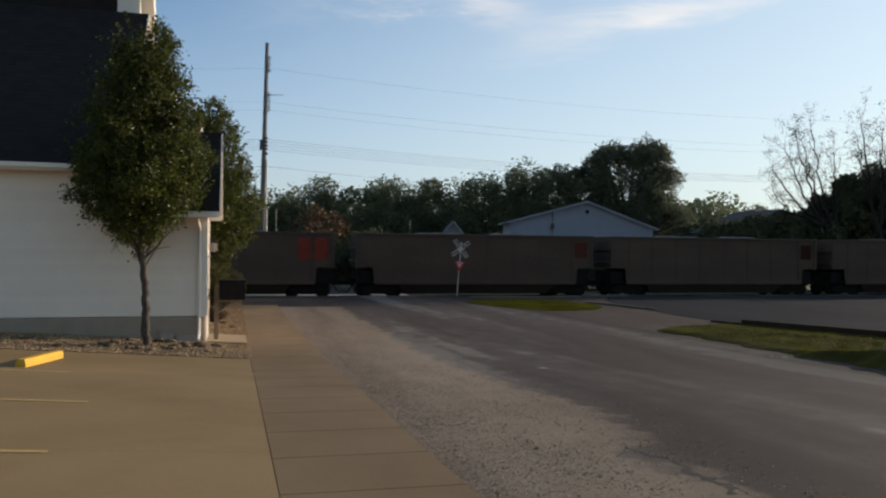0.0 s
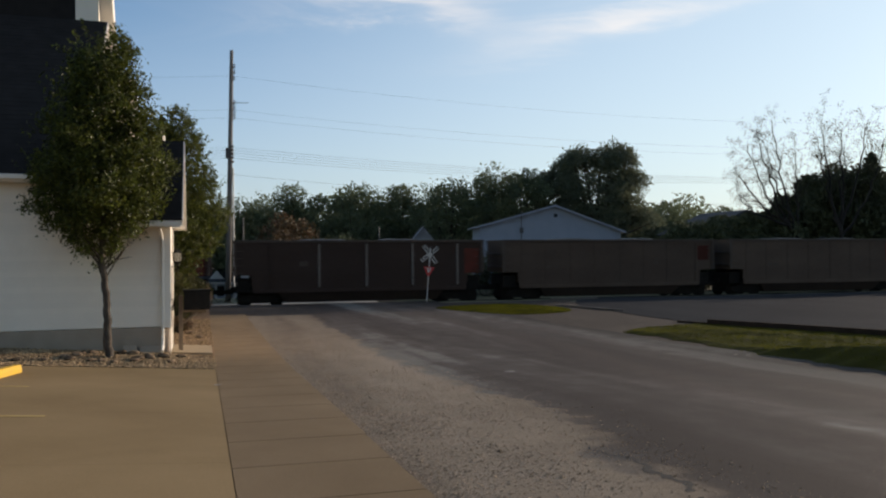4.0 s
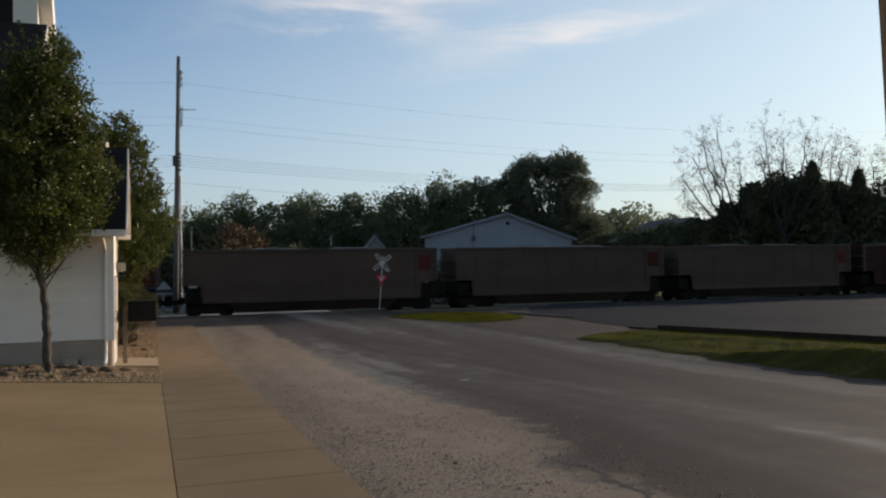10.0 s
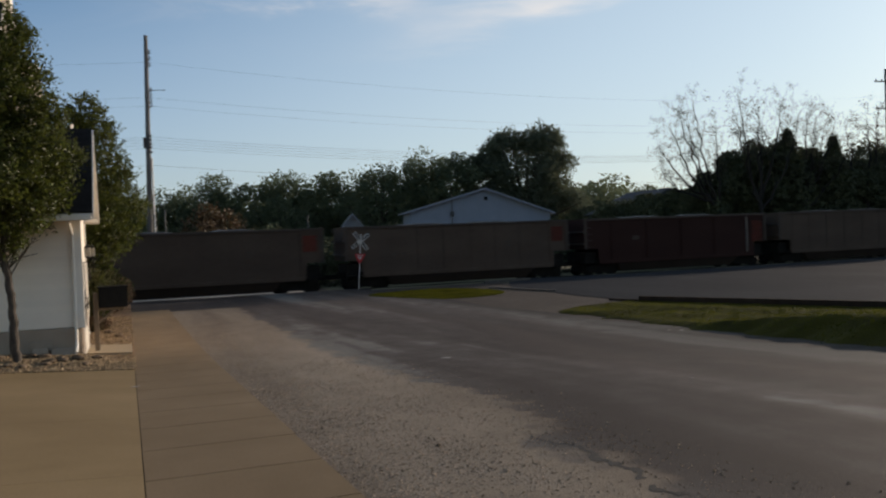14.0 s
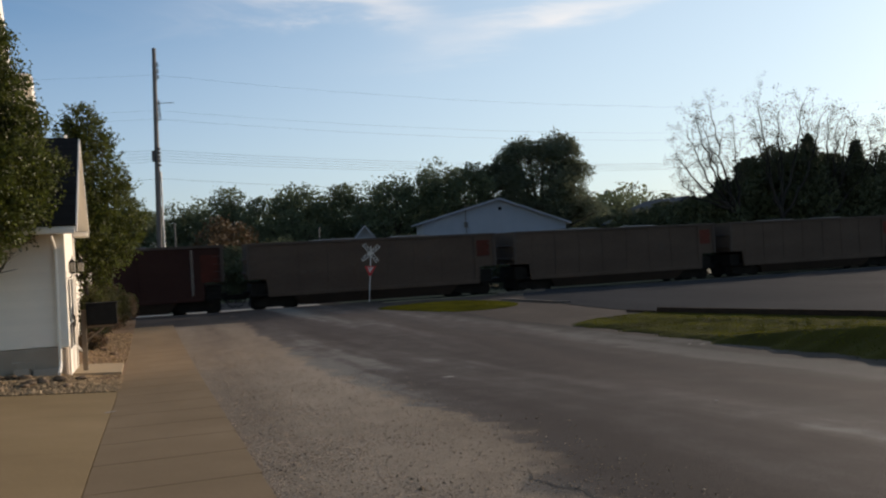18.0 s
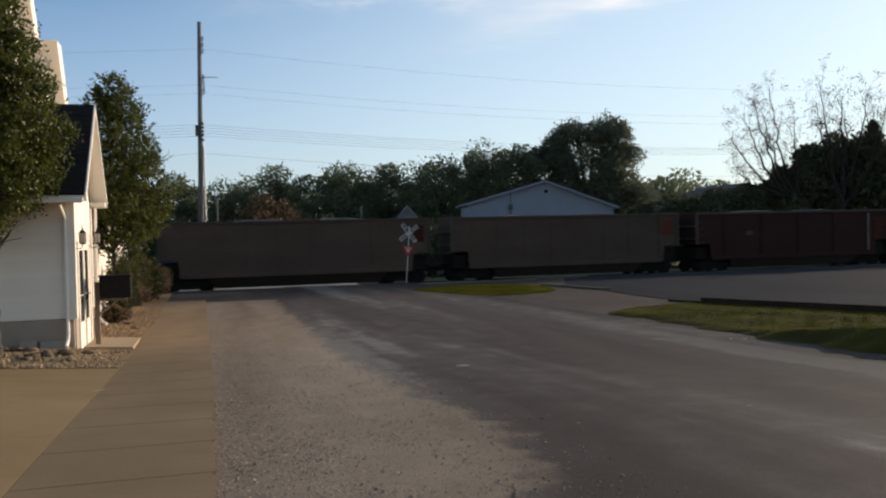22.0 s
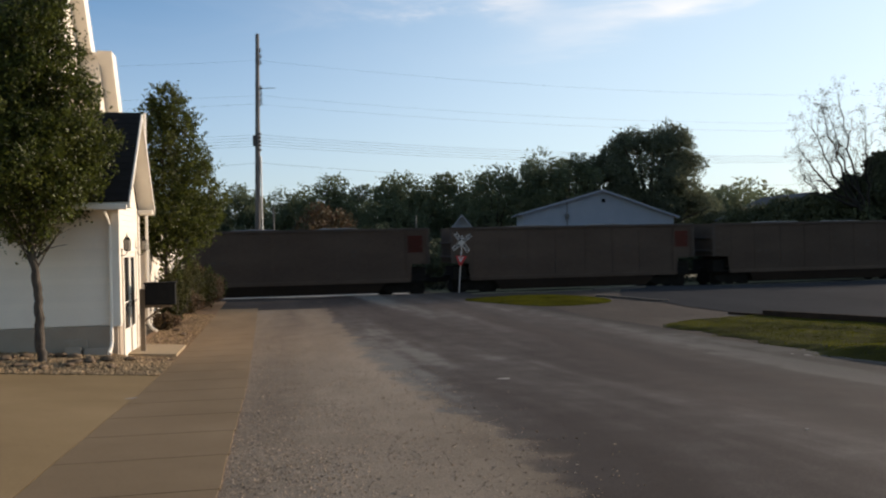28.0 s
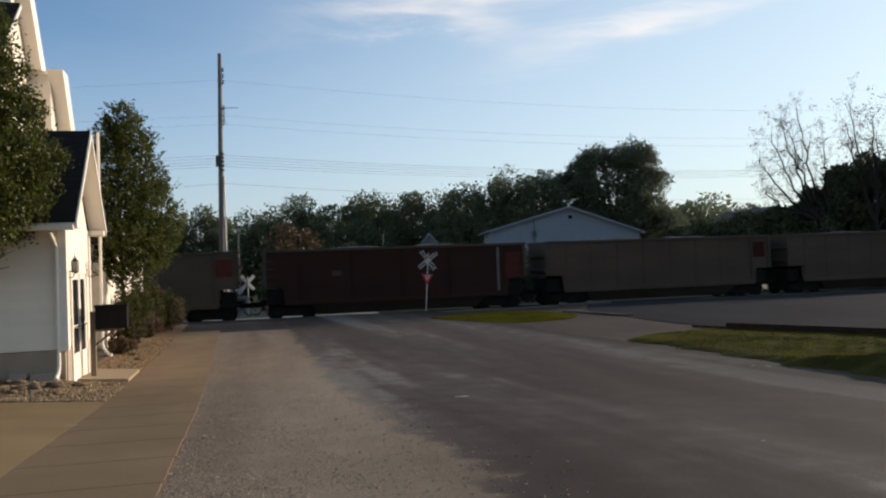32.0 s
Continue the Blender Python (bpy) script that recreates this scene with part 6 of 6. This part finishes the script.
def woods():
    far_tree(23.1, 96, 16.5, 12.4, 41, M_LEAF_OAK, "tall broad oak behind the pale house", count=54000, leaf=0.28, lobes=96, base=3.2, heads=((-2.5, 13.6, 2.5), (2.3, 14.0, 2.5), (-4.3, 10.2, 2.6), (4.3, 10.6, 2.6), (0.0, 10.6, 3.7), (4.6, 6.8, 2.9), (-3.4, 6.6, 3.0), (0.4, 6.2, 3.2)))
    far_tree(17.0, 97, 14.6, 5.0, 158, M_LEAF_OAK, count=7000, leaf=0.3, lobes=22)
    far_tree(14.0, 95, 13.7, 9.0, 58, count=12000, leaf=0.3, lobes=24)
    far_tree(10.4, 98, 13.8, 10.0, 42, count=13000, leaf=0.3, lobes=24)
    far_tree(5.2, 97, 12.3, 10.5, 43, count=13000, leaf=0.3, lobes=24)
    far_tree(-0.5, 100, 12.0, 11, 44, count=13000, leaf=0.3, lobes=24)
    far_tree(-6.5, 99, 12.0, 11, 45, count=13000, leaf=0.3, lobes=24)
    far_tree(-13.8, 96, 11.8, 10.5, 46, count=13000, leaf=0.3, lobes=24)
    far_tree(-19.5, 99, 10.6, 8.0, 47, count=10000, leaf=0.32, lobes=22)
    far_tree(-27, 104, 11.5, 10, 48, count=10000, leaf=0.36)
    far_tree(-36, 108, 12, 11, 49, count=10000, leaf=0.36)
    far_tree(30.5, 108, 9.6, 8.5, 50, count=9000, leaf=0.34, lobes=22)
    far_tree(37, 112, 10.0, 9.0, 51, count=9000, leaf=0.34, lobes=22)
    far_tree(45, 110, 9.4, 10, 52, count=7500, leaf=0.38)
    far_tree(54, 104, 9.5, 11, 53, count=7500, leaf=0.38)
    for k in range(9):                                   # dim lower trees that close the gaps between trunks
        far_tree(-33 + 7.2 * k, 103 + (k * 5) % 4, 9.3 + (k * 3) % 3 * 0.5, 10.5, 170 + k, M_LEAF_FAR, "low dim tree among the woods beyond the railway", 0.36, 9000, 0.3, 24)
    far_tree(-10.8, 71, 6.9, 6.6, 54, M_LEAF_BROWN, "browning bushy tree behind the railway", 0.32, 4200, 0.6)
    for k in range(6):                                   # undergrowth on the far side of the track
        q = T0 + TD * ((0.5 - T0.x) / TD.x + 4.6 * k) + Vector((-TD.y, TD.x, 0)).normalized() * (10.0 + 0.9 * (k % 2))
        far_tree(q.x, q.y, 3.1 + 0.25 * (k * 2 % 3), 6.0, 140 + k, M_LEAF_DARK, "low dark undergrowth on the railway's far side", 0.24, 4200, 0.1, 22)
    for k, (x, y) in enumerate(((-24.5, 66), (-10.2, 66.5), (-6.0, 67), (-2.8, 68))):
        far_tree(x, y, 3.9 + 0.4 * (k % 3), 5.4, 190 + k, M_LEAF_DARK, "low dark thicket behind the railway", 0.26, 4600, 0.1, 22)
    far_tree(-6, 72, 4.6, 6, 55, M_LEAF_FAR, "low bushy tree behind the railway", 0.32, 3200, 0.5)
    far_tree(-27.5, 66, 7.5, 6, 56, M_LEAF_FAR, "bushy green tree behind the railway", 0.35, 3600, 0.8)
    far_tree(-33, 70, 7.5, 8, 57, M_LEAF_FAR, "bushy green tree behind the railway", 0.35, 3200, 0.8)
    for k, (x, y, h, w) in enumerate(((27.2, 66, 6.3, 5), (29.4, 65.5, 6.9, 4.6), (31.9, 65, 8.3, 4.6), (34.6, 65.5, 10.4, 5.0), (37.4, 65.5, 11.2, 5.5), (40.3, 66, 10.6, 6), (43.0, 66, 10.2, 6), (46, 66, 9.4, 6), (49, 66, 10.5, 8), (55, 68, 10, 9), (62, 70, 11, 10), (70, 72, 11, 10), (24.6, 68, 5.6, 6))):
        far_tree(x, y, h, w, 60 + k, M_LEAF_DARK, "dense dark evergreen mass beside the railway", 0.3, 19000, 0.3, 28)
    for k, (x, y, h, w) in enumerate(((38.4, 63.6, 11.1, 8.6), (42.6, 63.6, 10.4, 6.4))):
        conifer(x, y, h, w, 230 + k)
    bare_tree(31.8, 63, 71, ((-3.2, 0.5, 13.1), (-4.4, -0.6, 11.9), (-5.0, 0.8, 10.5), (-5.0, 0.2, 8.1), (-1.9, 0.4, 13.8), (-0.6, -1.0, 11.0), (-2.9, -0.6, 11.9)), "thin-leaved bare tree with open upswept branches")
    bare_tree(34.9, 62, 72, ((-1.3, 0.5, 13.9), (-2.1, -0.5, 12.2), (0.6, 0.6, 11.8), (2.3, 0.2, 13.7), (3.3, -0.8, 12.4), (-0.2, -0.3, 12.8)), "tall bare tree with few dry leaves")
    bare_tree(39.4, 63, 73, ((-1.2, 0.3, 11.8), (0.2, -0.4, 12.4), (1.6, 0.5, 12.1), (3.0, 0.1, 11.2), (4.2, -0.4, 10.2), (2.4, 0.6, 11.6)), "thin bare tree rising from dark evergreens")
    bare_tree(46.0, 64, 74, ((-1.8, 0.3, 11.8), (0.0, -0.4, 12.4), (1.6, 0.5, 12.9), (2.8, 0.1, 11.6)), "thin bare tree rising from dark evergreens")
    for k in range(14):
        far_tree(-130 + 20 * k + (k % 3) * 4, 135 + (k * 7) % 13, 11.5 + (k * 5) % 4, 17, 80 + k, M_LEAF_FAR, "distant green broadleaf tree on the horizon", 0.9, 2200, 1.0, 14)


woods()


# ---- houses behind the railway ----
def house(x, y, left, right, depth, ridge, yaw, material, name, label, mast=False, roof=M_HROOF):
    """A gabled house; left and right are (half-width, eave height) of the two slopes."""
    z0 = -1.4
    th = thing(name, label, "house", pose(x, y, z0, 0, 0, yaw))
    r = ridge - z0
    (wl, el), (wr, er) = ((h, e - z0) for h, e in (left, right))
    part("wall", Geo().prism([(-wl, 0, 0), (wr, 0, 0), (wr, 0, er), (0, 0, r), (-wl, 0, el)], (0, depth, 0)), material, th)
    for s, half, e in ((-1, wl, el), (1, wr, er)):
        a = Vector((0, -0.4, r + 0.12))
        b = a + Vector((s * half, 0, e - r)) * 1.06
        n = Vector((0, 0, -0.14))
        part("roof", Geo().prism([a, b, b + n, a + n], (0, depth + 0.8, 0)), roof, th)
        part("rake_board", Geo().prism([a + Vector((0, -0.02, -0.04)), b + Vector((0, -0.02, -0.04)), b + Vector((0, -0.02, -0.19)), a + Vector((0, -0.02, -0.19))], (0, -0.03, 0)), material, th)
        part("gutter", Geo().box((b.x, depth / 2, b.z - 0.1), (0.12, depth + 0.7, 0.1)), material, th)
    for k in range(int((r - 2.5) / 0.3)):
        z = 2.5 + 0.3 * k
        lo = -wl if z + 0.3 < el else -wl * (r - z - 0.32) / (r - el)
        hi = wr if z + 0.3 < er else wr * (r - z - 0.32) / (r - er)
        if hi - lo < 0.8:
            break
        part("clapboard", Geo().prism([(lo + 0.05, -0.03, z), (hi - 0.05, -0.03, z), (hi - 0.05, 0.0, z + 0.29), (lo + 0.05, 0.0, z + 0.29)], (0, 0.02, 0)), material, th)
    if mast:
        part("service_mast", Geo().tube([(-3.0, -0.12, el - 1.6), (-3.0, -0.12, el + 1.35)], 0.03, 6), M_INSUL, th)
        part("meter_box", Geo().box((-3.0, -0.12, el - 0.35), (0.3, 0.18, 0.45)), M_INSUL, th)
        part("gable_vent", Geo().box((0.1, -0.05, r - 0.85), (0.3, 0.06, 0.3)), M_BLACK, th)
    return th


house(13.0, 69.6, (6.7, 3.95), (6.0, 3.5), 5.5, 5.75, 2, M_HOUSE, "house", "pale blue-white gabled house behind the railway", True)
house(1.15, 64, (1.15, 2.3), (1.15, 2.3), 4, 3.7, 2, M_SHED, "shed", "small pale gabled shed behind the railway", roof=M_DIMHOUSE)
house(40, 92, (6, 3.8), (6, 3.8), 10, 6.4, 8, M_DIMHOUSE, "house", "dim grey house far behind the trees", roof=M_DIMHOUSE)


def porch_house(x, y):
    """A low house with a white-posted porch, down the street beyond the railway."""
    z0 = ground_at(x, y)
    th = thing("house", "small pale house with dark roof and white porch posts", "house", pose(x, y, z0, 0, 0, 14))
    part("wall", Geo().box((0, 2.6, 1.35), (7.6, 5.2, 2.9)), M_HOUSE, th)
    part("roof", Geo().prism([(-4.2, -1.9, 2.72), (4.2, -1.9, 2.72), (4.0, 2.4, 4.3), (-4.0, 2.4, 4.3)], (0, 0, 0.12)), M_DIMHOUSE, th, "dark front roof slope")
    part("roof", Geo().prism([(-4.2, 5.6, 2.72), (4.2, 5.6, 2.72), (4.0, 2.4, 4.3), (-4.0, 2.4, 4.3)], (0, 0, 0.12)), M_DIMHOUSE, th, "dark rear roof slope")
    part("dormer", Geo().prism([(0.3, -1.2, 3.0), (2.3, -1.2, 3.0), (1.3, -1.2, 4.1)], (0, 2.6, 0)), M_SIGNW, th, "white gabled dormer")
    part("porch_floor", Geo().box((0, -0.9, 0.15), (7.6, 1.8, 0.3)), M_KERB, th)
    part("porch_beam", Geo().box((0, -1.75, 2.58), (7.8, 0.14, 0.22)), M_SIGNW, th)
    for k in range(4):
        part("porch_post", Geo().box((-3.6 + 2.4 * k, -1.72, 1.4), (0.2, 0.2, 2.3)), M_SIGNW, th, "white porch post")
    for k in (-1.9, 1.7):
        part("window", Geo().box((k, -0.02, 1.5), (1.0, 0.06, 1.2)), M_GLASS, th, "dark window")
    part("door", Geo().box((0.0, -0.02, 1.3), (0.9, 0.06, 2.0)), M_DIMHOUSE, th, "dark front door")


porch_house(-25.4, 100.0)


# ---- poles and wires ----
def sag(a, b, drop, n=28):
    a, b = Vector(a), Vector(b)
    return [a.lerp(b, k / n) - Vector((0, 0, drop * 4 * (k / n) * (1 - k / n))) for k in range(n + 1)]


def poles():
    bx, by = -12.05, 54.0
    z0 = -1.4
    th = thing("utility_pole", "tall weathered wooden utility pole by the railway", "utility pole", Matrix.Translation((bx, by, z0)))
    part("pole", Geo().tube([(-0.22, 0, -0.5), (-0.05, 0, 8), (0.12, 0, 16.9)], [0.19, 0.165, 0.12], 12), M_POLE, th, "weathered wooden pole", smooth=True)
    for z in (15.75, 15.35, 14.95, 13.3, 12.95, 12.6, 12.3):
        post = Geo().tube([(0.1, -0.05, z - 0.16), (0.3, -0.08, z - 0.02)], 0.035, 6)
        for k in range(3):
            post.tube([(0.3, -0.08, z - 0.05 + 0.1 * k), (0.3, -0.08, z - 0.01 + 0.1 * k)], [0.095, 0.065], 10)
        part("insulator", post, M_INSUL, th, "dark ribbed post insulator")
    part("crossarm", Geo().box((0.6, -0.1, 13.32), (1.3, 0.035, 0.04)), M_POLE, th)
    for z in (10.35, 10.1, 9.85, 9.6, 9.3):
        part("cable_clamp", Geo().box((0.16, -0.16, z), (0.2, 0.16, 0.14)), M_INSUL, th)
    part("conduit", Geo().tube([(0.2, -0.05, 0), (0.19, -0.05, 8.9)], 0.05, 8), M_GALV, th, "grey conduit on the pole")
    part("terminal_box", Geo().box((-0.2, -0.1, 9.9), (0.16, 0.2, 0.7)), M_INSUL, th)
    for x, y, top, r in ((-11.75, 56.6, 4.15, 0.05), (-2.35, 63.0, 3.65, 0.05)):
        post = thing("post", "thin pale grey post standing beyond the railway", "post", Matrix.Translation((x, y, ground_at(x, y))))
        h = top - ground_at(x, y)
        part("shaft", Geo().tube([(0, 0, -0.2), (0, 0, h)], r, 8), M_POLE, post)
        part("cap", Geo().tube([(0, 0, h), (0, 0, h + 0.05), (0, 0, h + 0.09)], [r * 1.5, r * 1.4, r * 0.4], 8), M_POLE, post)
    rx, ry = 52.6, 70.0
    p2 = thing("utility_pole", "distant utility pole with two crossarms above the trees", "utility pole", Matrix.Translation((rx, ry, z0)))
    part("pole", Geo().tube([(0, 0, -0.5), (0, 0, 17.4)], [0.19, 0.13], 12), M_POLE, p2, smooth=True)
    for z in (16.2, 13.6):
        part("crossarm", Geo().box((0, -0.1, z), (2.6, 0.1, 0.12)), M_POLE, p2)
        for x in (-1.1, -0.5, 0.5, 1.1):
            part("insulator", Geo().tube([(x, -0.1, z + 0.05), (x, -0.1, z + 0.25)], 0.05, 8), M_INSUL, p2)
    lx, ly = -76.0, 40.0
    rows = ((13.75, 13.4, 14.0, 1.3, 0.0042), (11.45, 11.2, 12.2, 1.2, 0.0042), (10.9, 10.6, 11.6, 1.2, 0.0042), (8.88, 8.62, 9.7, 1.1, 0.0066), (8.7, 8.58, 9.55, 1.1, 0.0066),
            (8.52, 8.53, 9.4, 1.13, 0.0066), (8.34, 8.48, 9.2, 1.16, 0.0066), (8.16, 8.44, 9.0, 1.18, 0.0066), (7.05, 6.3, 6.9, 1.2, 0.0066))
    for zp, zr, zl, drop, r in rows:
        g = Geo()
        g.tube(sag((bx + 0.2, by - 0.1, zp), (rx, ry, zr), drop), r, 5, False)
        g.tube(sag((lx, ly, zl), (bx + 0.2, by - 0.1, zp), drop), r, 5, False)
        solid("overhead_wire", g, M_WIRE, "thin overhead wire sagging between utility poles", "wire", group="overhead wires")
    # the near pole beside the camera's way
    nx, ny = 1.257, 1.39
    ng = ground_at(nx, ny)
    near = thing("utility_pole", "close weathered brown wooden utility pole with staples", "utility pole", Matrix.Translation((nx, ny, ng)) @ pose(0, 0, 0, 0, -2.7, 0))
    part("pole", Geo().tube([(0, 0, -0.4), (0, 0, 1.2), (0.01, 0, 3), (0, 0.02, 9)], [0.15, 0.146, 0.143, 0.125], 28), M_NEARPOLE, near, smooth=True)
    rng = random.Random(9)
    for k in range(16):
        a, z = rng.uniform(2.2, 4.4), rng.uniform(0.7, 2.9)
        c, s = math.cos(a) * 0.146, math.sin(a) * 0.146
        part("staple", Geo().tube([(c, s, z), (c * 1.12, s * 1.12, z + 0.004), (c * 1.12, s * 1.12, z + 0.02), (c, s, z + 0.022)], 0.0025, 5), M_GALV, near)


poles()

motions()
